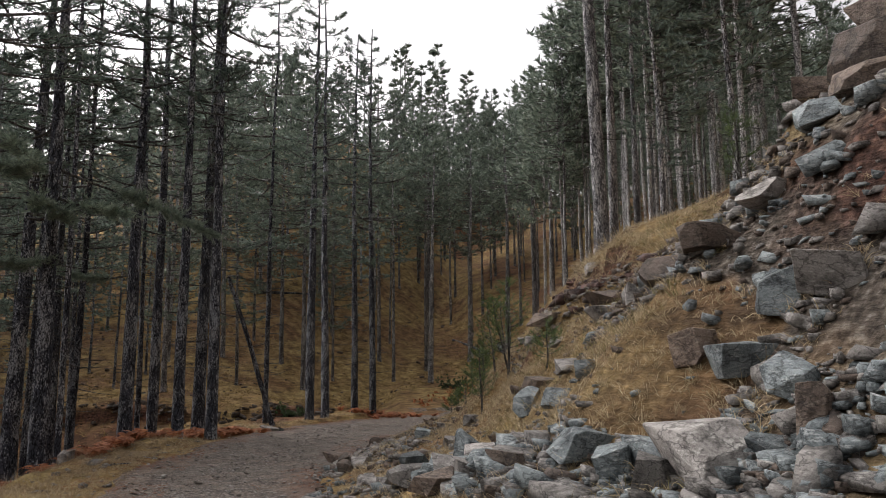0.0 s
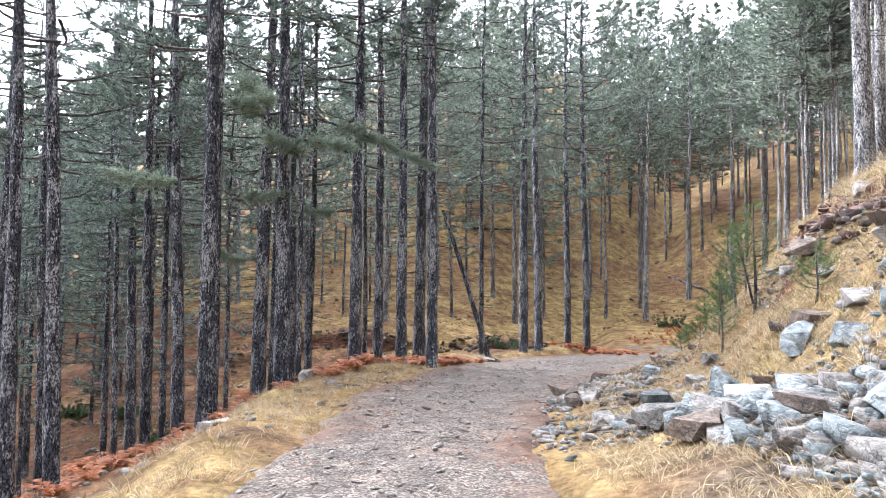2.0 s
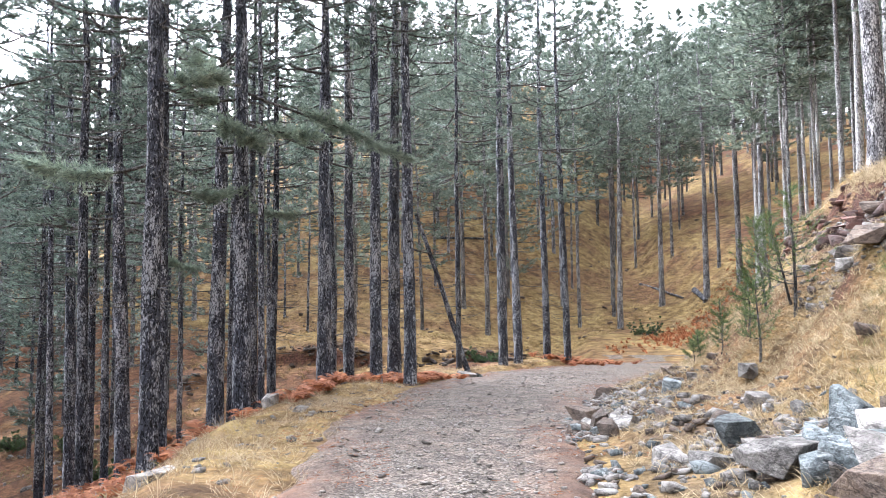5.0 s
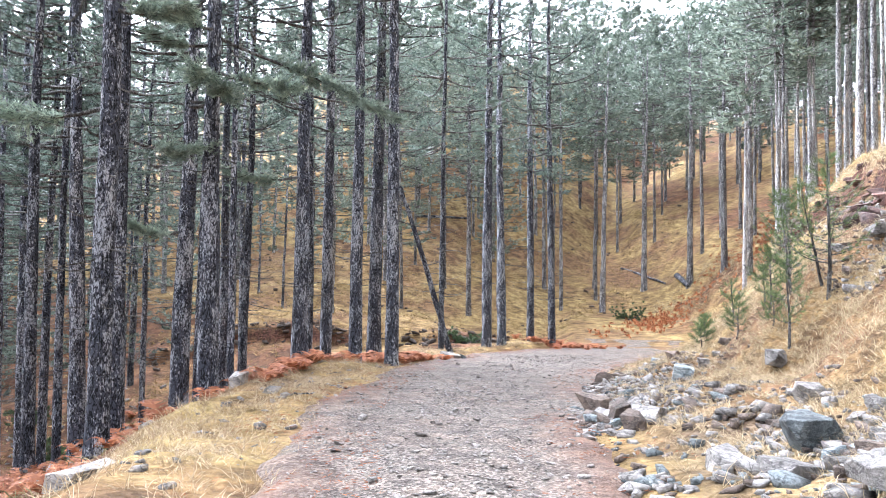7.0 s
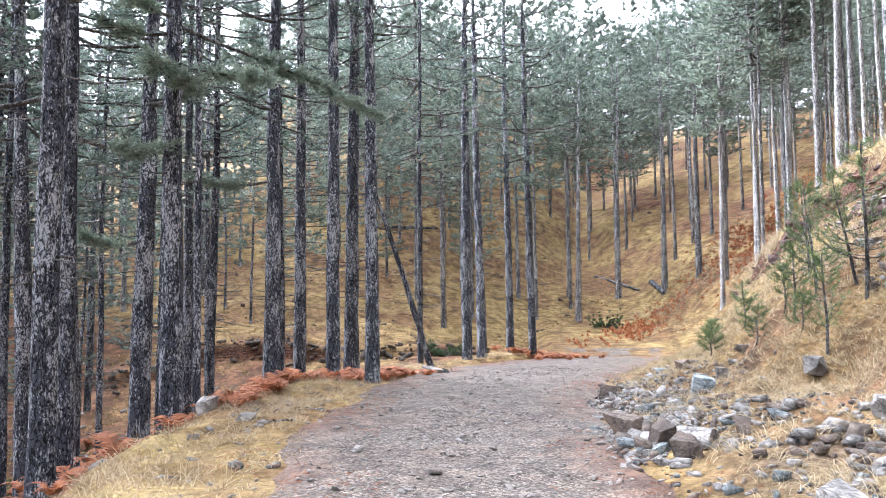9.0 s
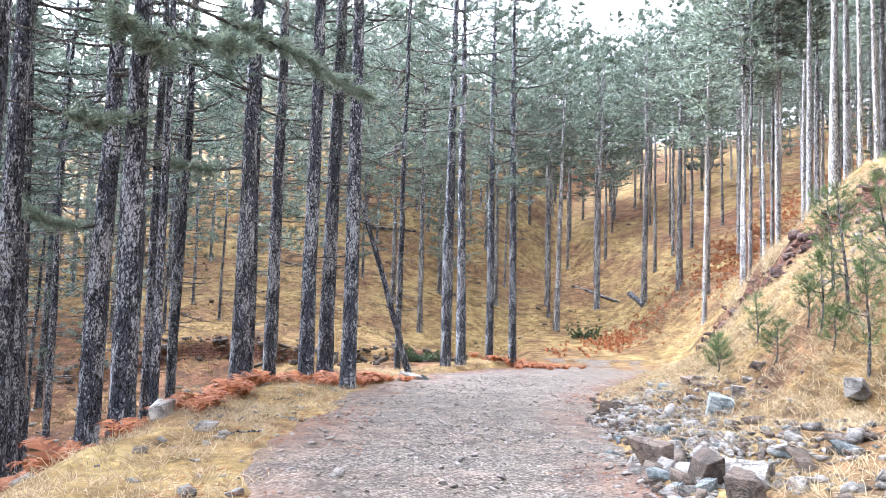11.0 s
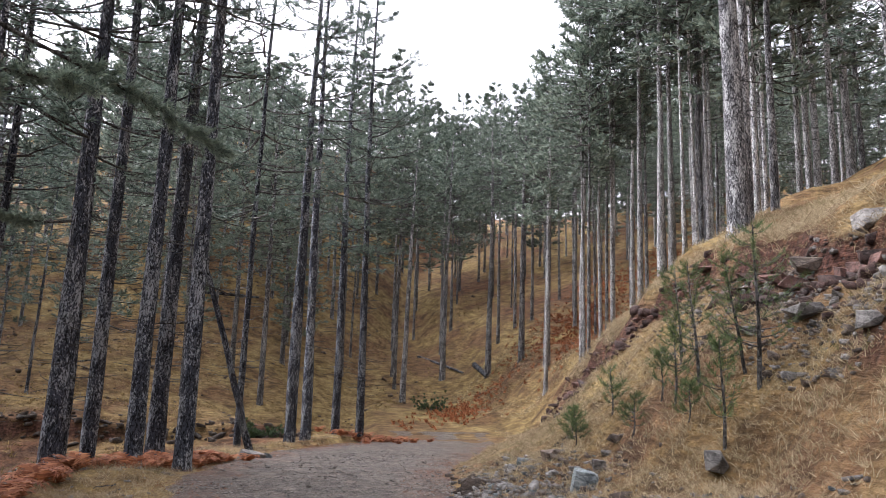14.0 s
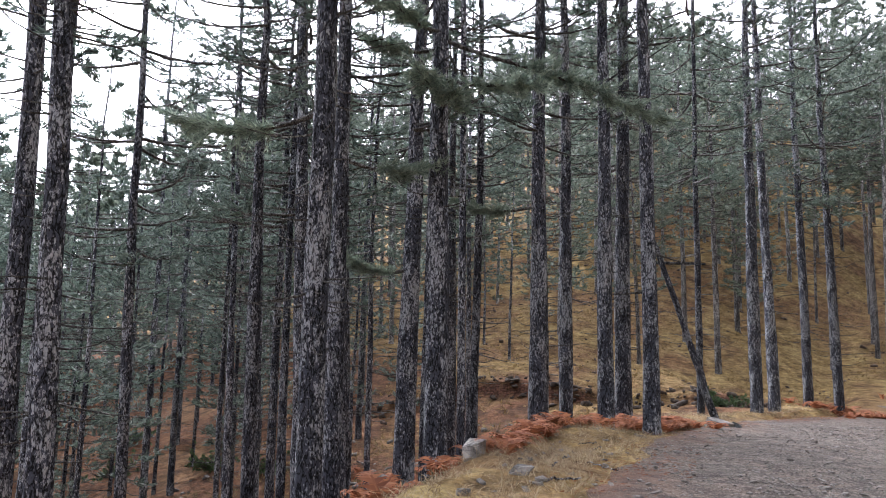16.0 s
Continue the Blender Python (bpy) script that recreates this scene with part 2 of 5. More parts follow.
def bark_material(name, dark, plate, lichen, amount):
    m, n, l, p = material(name)
    info = n.new("ShaderNodeObjectInfo")
    cracks = tex(n, l, "cracks", 11.0, stretch=(1, 1, 0.34), warp=0.30)
    fine = tex(n, l, "noise", 46, detail=6, stretch=(1, 1, 0.6))
    blot = tex(n, l, "noise", 3.2, detail=4, rough=0.6, stretch=(1, 1, 0.35))
    speck = tex(n, l, "noise", 21, detail=6, rough=0.7, stretch=(1, 1, 0.62))
    crack = ramp(n, l, cracks.outputs["Distance"], (0.03, (0, 0, 0)), (0.12, (1, 1, 1)))
    body = mix(n, l, crack, dark, plate)
    where = maths(n, l, "ADD", speck.outputs["Fac"], maths(n, l, "MULTIPLY", maths(n, l, "SUBTRACT", blot.outputs["Fac"], 0.5), 0.9))
    spot = ramp(n, l, where, (0.565 - amount * 0.12, (0, 0, 0)), (0.60 - amount * 0.12, (1, 1, 1)))
    body = mix(n, l, maths(n, l, "MULTIPLY", spot, maths(n, l, "ADD", maths(n, l, "MULTIPLY", crack, 0.75), 0.15)), body, lichen)
    grain = ramp(n, l, fine.outputs["Fac"], (0.3, (0.55, 0.55, 0.55)), (0.7, (1.3, 1.3, 1.3)))
    body = mix(n, l, 0.85, body, grain, "MULTIPLY")
    tone = n.new("ShaderNodeMapRange")
    tone.inputs["To Min"].default_value, tone.inputs["To Max"].default_value = 0.7, 1.25
    l.new(info.outputs["Random"], tone.inputs["Value"])
    l.new(mix(n, l, 1.0, body, tone.outputs[0], "MULTIPLY"), p.inputs["Base Color"])
    p.inputs["Roughness"].default_value = 0.9
    p.inputs["Specular IOR Level"].default_value = 0.2
    bump(n, l, p, maths(n, l, "ADD", maths(n, l, "MULTIPLY", crack, 0.7), maths(n, l, "MULTIPLY", speck.outputs["Fac"], 0.8)), 1.0, 0.022)
    return m


def leaf_material(name, low, high, rough=0.55, scale=0.9):
    m, n, l, p = material(name)
    info, geo = n.new("ShaderNodeObjectInfo"), n.new("ShaderNodeNewGeometry")
    t = tex(n, l, "noise", scale, detail=3)
    f = maths(n, l, "ADD", maths(n, l, "MULTIPLY", t.outputs["Fac"], 0.5), maths(n, l, "MULTIPLY", geo.outputs["Random Per Island"], 0.5))
    col = ramp(n, l, f, (0.25, low), (0.75, high))
    tone = n.new("ShaderNodeMapRange")
    tone.inputs["To Min"].default_value, tone.inputs["To Max"].default_value = 0.75, 1.2
    l.new(info.outputs["Random"], tone.inputs["Value"])
    l.new(mix(n, l, 1.0, col, tone.outputs[0], "MULTIPLY"), p.inputs["Base Color"])
    p.inputs["Roughness"].default_value = rough
    p.inputs["Specular IOR Level"].default_value = 0.3
    thin, both = n.new("ShaderNodeBsdfTranslucent"), n.new("ShaderNodeMixShader")
    both.inputs["Fac"].default_value = 0.32
    l.new(p.inputs["Base Color"].links[0].from_socket, thin.inputs["Color"])
    l.new(p.outputs[0], both.inputs[1])
    l.new(thin.outputs[0], both.inputs[2])
    l.new(both.outputs[0], n["Material Output"].inputs["Surface"])
    return m


def rock_material(name, low, high, vein):
    m, n, l, p = material(name)
    info = n.new("ShaderNodeObjectInfo")
    a, b, c = tex(n, l, "noise", 3.0, detail=8, rough=0.7), tex(n, l, "noise", 45, detail=5), tex(n, l, "noise", 7, detail=3, stretch=(1, 1, 3.5))
    col = ramp(n, l, a.outputs["Fac"], (0.34, low), (0.56, high))
    veins = ramp(n, l, c.outputs["Fac"], (0.56, (0, 0, 0)), (0.66, (1, 1, 1)))
    col = mix(n, l, maths(n, l, "MULTIPLY", veins, 0.45), col, vein)
    split = tex(n, l, "cracks", 3.2, stretch=(1, 1, 1.8), warp=0.25)
    line = ramp(n, l, split.outputs["Distance"], (0.012, (0.3, 0.3, 0.3)), (0.05, (1, 1, 1)))
    col = mix(n, l, 0.75, col, line, "MULTIPLY")
    grain = ramp(n, l, b.outputs["Fac"], (0.3, (0.7, 0.7, 0.7)), (0.7, (1.2, 1.2, 1.2)))
    col = mix(n, l, 0.8, col, grain, "MULTIPLY")
    tone = n.new("ShaderNodeMapRange")
    tone.inputs["To Min"].default_value, tone.inputs["To Max"].default_value = 0.45, 1.35
    l.new(info.outputs["Random"], tone.inputs["Value"])
    l.new(mix(n, l, 1.0, col, tone.outputs[0], "MULTIPLY"), p.inputs["Base Color"])
    p.inputs["Roughness"].default_value = 0.75
    p.inputs["Specular IOR Level"].default_value = 0.3
    bump(n, l, p, maths(n, l, "ADD", maths(n, l, "MULTIPLY", a.outputs["Fac"], 2.0), maths(n, l, "MULTIPLY", b.outputs["Fac"], 0.5)), 1.0, 0.04)
    return m


GROUND, GRAVEL = ground_material(), road_material()
BARK_DARK = bark_material("dark_pine_bark", (0.007, 0.008, 0.010), (0.072, 0.077, 0.098), (0.42, 0.44, 0.47), 0.40)
BARK_PALE = bark_material("pale_pine_bark", (0.03, 0.028, 0.028), (0.33, 0.32, 0.32), (0.66, 0.655, 0.645), 0.6)
BARK_MID = bark_material("grey_pine_bark", (0.012, 0.012, 0.013), (0.16, 0.157, 0.165), (0.52, 0.515, 0.51), 0.45)
TWIG = bark_material("dead_twig_bark", (0.03, 0.028, 0.026), (0.10, 0.094, 0.088), (0.21, 0.21, 0.20), 0.5)
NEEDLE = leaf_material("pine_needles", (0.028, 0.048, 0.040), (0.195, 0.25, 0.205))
# paler, greyer copy of the pine needles: aerial haze put into the colour
NEEDLE_HAZE = leaf_material("haze_tinted_pine_needles", (0.062, 0.088, 0.072), (0.255, 0.305, 0.24))
NEEDLE_YOUNG = leaf_material("young_pine_needles", (0.045, 0.08, 0.03), (0.16, 0.22, 0.08))
DRY_GRASS = leaf_material("dry_grass", (0.23, 0.155, 0.09), (0.60, 0.49, 0.325), 0.7, 1.6)
HILL_GRASS = leaf_material("hillside_grass", (0.14, 0.094, 0.04), (0.45, 0.325, 0.15), 0.7, 0.35)
BANK_GRASS = leaf_material("bank_dry_grass", (0.20, 0.145, 0.08), (0.62, 0.51, 0.33), 0.7, 1.6)
NEEDLE_BOUGH = leaf_material("bough_needles", (0.09, 0.13, 0.105), (0.31, 0.38, 0.29))
GREEN_GRASS = leaf_material("faded_green_grass", (0.12, 0.11, 0.05), (0.30, 0.26, 0.12), 0.7, 0.8)
BRACKEN = leaf_material("dead_bracken", (0.20, 0.065, 0.03), (0.44, 0.18, 0.08), 0.7, 1.6)
SHRUB = leaf_material("green_shrub_leaves", (0.035, 0.07, 0.03), (0.13, 0.19, 0.085), 0.5, 2.0)
ROCK_BLUE = rock_material("blue_grey_rock", (0.022, 0.03, 0.036), (0.25, 0.285, 0.29), (0.55, 0.575, 0.56))
ROCK_PALE = rock_material("pale_grey_rock", (0.055, 0.05, 0.046), (0.33, 0.31, 0.288), (0.58, 0.56, 0.525))
ROCK_RED = rock_material("red_brown_rock", (0.035, 0.020, 0.017), (0.155, 0.082, 0.066), (0.24, 0.17, 0.15))
ROCK_GRAVEL = rock_material("road_pebbles", (0.20, 0.18, 0.16), (0.42, 0.385, 0.35), (0.52, 0.50, 0.47))
ROCK_BROWN = rock_material("brown_rock", (0.045, 0.034, 0.029), (0.19, 0.145, 0.115), (0.30, 0.255, 0.21))


# ---- mesh helpers ----
def mesh_of(name, verts, faces, mat, smooth=False):
    me = bpy.data.meshes.new(name)
    verts = np.asarray(verts, np.float32)
    faces = [np.asarray(f, np.int32) for f in (faces if isinstance(faces, list) else [faces]) if len(f)]
    loops = np.concatenate([f.ravel() for f in faces])
    sizes = np.concatenate([np.full(len(f), f.shape[1], np.int32) for f in faces])
    me.vertices.add(len(verts))
    me.vertices.foreach_set("co", verts.ravel())
    me.loops.add(len(loops))
    me.loops.foreach_set("vertex_index", loops)
    me.polygons.add(len(sizes))
    me.polygons.foreach_set("loop_start", np.concatenate([[0], np.cumsum(sizes)[:-1]]).astype(np.int32))
    if smooth:
        me.polygons.foreach_set("use_smooth", np.ones(len(sizes), bool))
    me.update(calc_edges=True)
    me.validate()
    me.materials.append(mat)
    return me


def part(name, me, parent, label=""):
    ob = new(name, me)
    ob.parent = parent
    return tagged(ob, label) if label else ob


def unit(a):
    return a / np.maximum(np.linalg.norm(a, axis=-1, keepdims=True), 1e-9)


def tubes(paths, radii, sides):
    """Tapered tubes along paths (k, n, 3) with radii (k, n): verts, quads."""
    paths, radii = np.asarray(paths, float), np.asarray(radii, float)
    k, n, _ = paths.shape
    t = unit(np.gradient(paths, axis=1))
    ref = np.where(np.abs(t[..., 2:3]) > 0.9, np.array([1.0, 0, 0]), np.array([0, 0, 1.0]))
    a = unit(np.cross(t, ref))
    b = np.cross(t, a)
    ang = np.arange(sides) * 2 * np.pi / sides
    ring = a[:, :, None] * np.cos(ang)[:, None] + b[:, :, None] * np.sin(ang)[:, None]
    v = paths[:, :, None] + ring * radii[:, :, None, None]
    idx = np.arange(k * n * sides).reshape(k, n, sides)
    nxt = np.roll(idx, -1, axis=2)
    q = np.stack([idx[:, :-1], nxt[:, :-1], nxt[:, 1:], idx[:, 1:]], -1).reshape(-1, 4)
    return v.reshape(-1, 3), q


def sprays(g, centres, ways, count, length, width, spread, flat=1.0):
    """Bundles of needles: thin triangles that fan out from each centre along its way."""
    n = len(centres)
    d = unit(ways[:, None] + spread * g.normal(size=(n, count, 3)) * np.array([1, 1, flat]))
    ln = length * g.uniform(0.6, 1.2, (n, count, 1))
    side = unit(np.cross(d, g.normal(size=(n, count, 3)))) * width * 0.5
    base = centres[:, None] + g.normal(size=(n, count, 3)) * length * 0.12
    tri = np.stack([base - side, base + side, base + d * ln], 2).reshape(-1, 3)
    return tri, np.arange(len(tri)).reshape(-1, 3)


# ---- pines ----
def limb_paths(g, z0, length, az, droop, lift, n=6, wave=0.05):
    t = np.linspace(0, 1, n)[None, :]
    k = len(z0)
    out = t * length[:, None]
    zz = z0[:, None] - droop[:, None] * out * (1 - t) + lift[:, None] * out * t ** 1.6
    side = wave * length[:, None] * np.cumsum(g.normal(size=(k, n)), axis=1) * t
    ca, sa = np.cos(az)[:, None], np.sin(az)[:, None]
    return np.stack([ca * out - sa * side, sa * out + ca * side, zz], -1)


def crown_meshes(seed, h, base, reach, whorl, per, twigs, needles, length, width, mat, dead, fine):
    """Living limbs with needle sprays from base up to h, dead limbs below it: two meshes."""
    g = np.random.default_rng(seed)
    zs = np.arange(base, h - 0.4, whorl)
    z0 = np.repeat(zs, per) + g.normal(0, whorl * 0.3, len(zs) * per)
    f = np.clip((z0 - base) / (h - base), 0, 1)
    ln = reach * (0.25 + 0.75 * np.minimum(1, 3.0 * f + 0.35)) * (1 - f ** 1.7) * g.uniform(0.45, 1.15, len(z0)) + 0.35
    keep = g.uniform(size=len(z0)) < 0.88
    z0, ln, f = z0[keep], ln[keep], f[keep]
    az = g.uniform(0, 2 * np.pi, len(z0))
    lim = limb_paths(g, z0, ln, az, 0.22 * (1 - f), 0.02 + 0.5 * f)
    rad = (0.012 + 0.012 * ln)[:, None] * np.linspace(1, 0.25, 6)[None]
    v1, q1 = tubes(lim, rad, 4) if fine > 1 else tubes(lim[:, [0, 3, 5]], rad[:, [0, 3, 5]], 3)
    # twigs along the outer part of every limb
    k = len(z0)
    at = g.uniform(0.25, 1.0, (k, twigs)) ** 0.8
    at[:, 0] = 1.0
    pos = at * 5
    i = np.minimum(pos.astype(int), 4)
    w = (pos - i)[..., None]
    rows = np.arange(k)[:, None]
    p0 = lim[rows, i] * (1 - w) + lim[rows, i + 1] * w
    along = unit(lim[:, -1] - lim[:, 0])[:, None]
    sidev = unit(np.cross(along, np.array([0, 0, 1.0])))
    sgn = g.choice([-1, 1], (k, twigs, 1))
    way = unit(along * g.uniform(0.4, 1.0, (k, twigs, 1)) + sidev * sgn * g.uniform(0.1, 1.0, (k, twigs, 1)) + np.array([0, 0, 1.0]) * g.uniform(-0.1, 0.45, (k, twigs, 1)))
    tl = (0.16 + 0.22 * ln[:, None, None]) * g.uniform(0.4, 1.1, (k, twigs, 1)) * (1.15 - at[..., None] * 0.6)
    p1 = p0 + way * tl
    tw = np.stack([p0, p1], 2)[:, ::2].reshape(-1, 2, 3)
    v2, q2 = tubes(tw if fine > 1 else tw[:1], np.tile([0.012, 0.005], (len(tw) if fine > 1 else 1, 1)), 3)
    c = np.concatenate([(p0 * (1 - s) + p1 * s).reshape(-1, 3) for s in (0.55, 1.0)])
    wy = np.concatenate([way.reshape(-1, 3)] * 2)
    vn, tn = sprays(g, c, unit(wy + np.array([0, 0, 0.2])), needles, length, width, 0.6, 0.6)
    wood_v, wood_f = [v1, v2], [q1, q2 + len(v1)]
    if dead:
        zd = g.uniform(base * 0.28, base * 1.02, dead)
        ld = g.uniform(0.2, 1.35, dead)
        dl = limb_paths(g, zd, ld, g.uniform(0, 2 * np.pi, dead), g.uniform(-0.1, 0.5, dead), g.uniform(-0.2, 0.3, dead), wave=0.08)
        v3, q3 = tubes(dl, (0.01 + 0.008 * ld)[:, None] * np.linspace(1, 0.2, 6)[None], 3)
        wood_f.append(q3 + len(v1) + len(v2))
        wood_v.append(v3)
    wood = mesh_of("pine_limbs", np.concatenate(wood_v), [np.concatenate(wood_f)], TWIG)
    return wood, mesh_of("pine_crown", vn, [tn], mat)


def trunk_mesh(seed, h, r, lean, mat, sides=12, rings=22):
    g = np.random.default_rng(seed)
    t = np.linspace(0, 1, rings) ** 1.3
    z = t * h
    bend = np.cumsum(g.normal(0, 0.012, (rings, 2)), axis=0) * 2
    path = np.stack([lean[0] * z + bend[:, 0] * t * 2, lean[1] * z + bend[:, 1] * t * 2, z - 0.5 * (1 - t)], -1)
    rad = r * (1 - 0.86 * t ** 1.1) * (1 + 0.35 * np.exp(-z / 0.35))
    v, q = tubes(path[None], rad[None], sides)
    wob = g.normal(0, 0.03 * r, (rings, sides))
    c = np.repeat(path, sides, axis=0)
    v = c + (v - c) * (1 + wob.reshape(-1, 1) / max(r, 0.05) * 1.5)
    return mesh_of("pine_trunk", v, [q], mat, True), path


CROWNS = {}


def crown_kind(kind, k):
    if (kind, k) not in CROWNS:
        if kind == "near":
            CROWNS[kind, k] = crown_meshes(100 + k, 20, (8.0, 9.5, 7.0, 10.0)[k % 4], (2.7, 2.4, 2.8, 2.3)[k % 4], 0.78, 3, 11, 7, 0.20, 0.030, NEEDLE, 44, 2)
        elif kind == "low":
            CROWNS[kind, k] = crown_meshes(150 + k, 20, (3.5, 5.0, 3.0, 6.0)[k % 4], (2.6, 2.3, 2.8, 2.3)[k % 4], 0.7, 4, 7, 4, 0.30, 0.068, NEEDLE, 20, 1)
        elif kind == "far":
            CROWNS[kind, k] = crown_meshes(200 + k, 20, (10.0, 11.5, 12.5, 10.8)[k % 4], (2.9, 2.6, 2.7, 3.0)[k % 4], 0.66, 5, 6, 4, 0.35, 0.115, NEEDLE_HAZE, 10, 1)
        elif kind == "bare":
            CROWNS[kind, k] = crown_meshes(250 + k, 20, (10.5, 11.5, 9.5, 12.0)[k % 4], (2.9, 2.5, 2.7, 3.0)[k % 4], 0.65, 5, 6, 4, 0.33, 0.10, NEEDLE_HAZE, 12, 1)
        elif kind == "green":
            CROWNS[kind, k] = crown_meshes(270 + k, 20, (5.0, 6.5, 4.0, 7.5)[k % 4], (3.1, 2.7, 2.9, 3.2)[k % 4], 0.6, 5, 7, 4, 0.32, 0.085, NEEDLE_HAZE, 14, 1)
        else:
            CROWNS[kind, k] = crown_meshes(300 + k, 20, (3.0, 5.0, 4.0)[k % 3], (3.0, 2.6, 2.8)[k % 3], 1.25, 4, 4, 3, 0.68, 0.29, NEEDLE_HAZE, 0, 1)
    return CROWNS[kind, k]


LABELS = {BARK_DARK: "tall pine with dark lichen-spotted bark and bare lower trunk", BARK_PALE: "slender pine with a pale grey bare trunk on the slope",
          BARK_MID: "tall pine with grey scaly bark on grassy slope"}


def pine(x, y, r, h=21.0, lean=(0.0, 0.0), bark=None, kind="near", k=0, turn=0.0, label="", group="pines of the wood", sink=0.0):
    bark = bark or BARK_DARK
    base = new("pine_tree")
    base.location = (x, y, gz(x, y) - sink)
    tagged(base, label or LABELS[bark], "tree", group)
    far = kind == "woods"
    me, path = trunk_mesh(int(abs(x * 131 + y * 71)) + k, h, r, lean, bark, 7 if far else 10, 9 if far else 18)
    part("trunk", me, base)
    wood, leaves = crown_kind(kind, k)
    s = h / 20.0
    shear = Matrix(((math.cos(turn), -math.sin(turn), 0, 0), (math.sin(turn), math.cos(turn), 0, 0), (0, 0, 1, 0), (0, 0, 0, 1)))
    tip = Matrix.Rotation(math.atan(lean[0]), 4, "Y") @ Matrix.Rotation(-math.atan(lean[1]), 4, "X")
    for nm, data in (("branchwork", wood), ("crown", leaves)):
        ob = tagged(part(nm, data, base), kind="stuff")
        ob.matrix_basis = tip @ shear @ Matrix.Diagonal((s, s, s, 1))
    return base


# ---- ground ----
def axis(*spans):
    return np.unique(np.round(np.concatenate([np.arange(a, b - 1e-6, st) for a, b, st in spans]), 4))


def grid_mesh(name, xs, ys, mat):
    X, Y = np.meshgrid(xs, ys)
    z, r, l = ground_z(X.ravel(), Y.ravel())
    v = np.stack([X.ravel(), Y.ravel(), z], -1)
    n = len(xs)
    i = (np.arange(len(ys) - 1)[:, None] * n + np.arange(n - 1)[None]).ravel()
    me = mesh_of(name, v, [np.stack([i, i + 1, i + n + 1, i + n], -1)], mat, True)
    x, y = v[:, 0], v[:, 1]
    gx, gy = np.gradient(z.reshape(X.shape), ys, xs)
    steep = np.sqrt(gx ** 2 + gy ** 2).ravel()
    d, near = road_frame(x, y)
    scree = np.clip((r - 0.3) / 1.0, 0, 1) * np.clip((10.5 - r) / 2, 0, 1) * np.clip((16 - near) / 5, 0, 1) * np.where((r > 2.8) & (r < 4.8) & (near > 5.4), 0.15, 1.0) * np.clip(0.55 + 0.9 * vnoise(x, y, 2.2, 21) + 0.5 * vnoise(x, y, 0.8, 22), 0, 1)
    step = scarp_at(x, y)
    earth = np.clip((steep - 1.35) / 0.4, 0, 1) * (r > 4.5) * (r < 9) * 0.8 + np.clip(0.75 + 0.9 * vnoise(x, y, 1.7, 27), 0, 1) * np.clip((r - lip_at(near) + 1.0) / 0.5, 0, 1) * np.clip((lip_at(near) + 0.15 - r) / 0.2, 0, 1) * (near > 13) * (near < 47) + np.where(l > 4, np.clip((step + 0.05) / 0.1, 0, 1) * np.clip((0.42 - step) / 0.1, 0, 1) * np.clip(0.35 + 1.8 * vnoise(x, y, 4.2, 10), 0, 1) * np.clip((20 - x) / 4, 0, 1) * np.clip((x + 14) / 5, 0, 1), 0)
    litter = np.clip((l - 2.2) / 2, 0, 1) * np.clip((22 - l) / 6, 0, 1) * np.clip((31 - (-0.63 * x + 0.78 * y)) / 3, 0, 1) * 0.9 + np.where(l > 3, np.clip((36 - 0.78 * x - 0.63 * y) / 8, 0, 1) * 0.8, 0) + 0.1 * np.clip(r, 0, 1) * np.clip((9 - r) / 2, 0, 1) + np.clip((r - 9.5) / 2, 0, 1) * np.clip(0.3 + vnoise(x, y, 9, 25), 0, 1) * 0.8
    for nm, val in (("scree", scree), ("earth", np.clip(earth, 0, 1)), ("litter", np.clip(litter, 0, 1))):
        a = me.attributes.new(nm, "FLOAT", "POINT")
        a.data.foreach_set("value", val.astype(np.float32))
    return me


ground = new("ground", grid_mesh("ground", axis((-900, -140, 60), (-140, -40, 5), (-40, -8, 1.0), (-8, 16, 0.18), (16, 34, 0.4), (34, 80, 1.0), (80, 160, 4), (160, 961, 60)),
                                axis((-400, -60, 40), (-60, -6, 3), (-6, 4, 0.6), (4, 30, 0.18), (30, 44, 0.4), (44, 52, 0.2), (52, 56, 0.4), (56, 100, 1.0), (100, 200, 4), (200, 1001, 60)), GROUND))
tagged(ground, "grassy forest floor with dry grass, needles and stony bank", "ground", kind="structure")


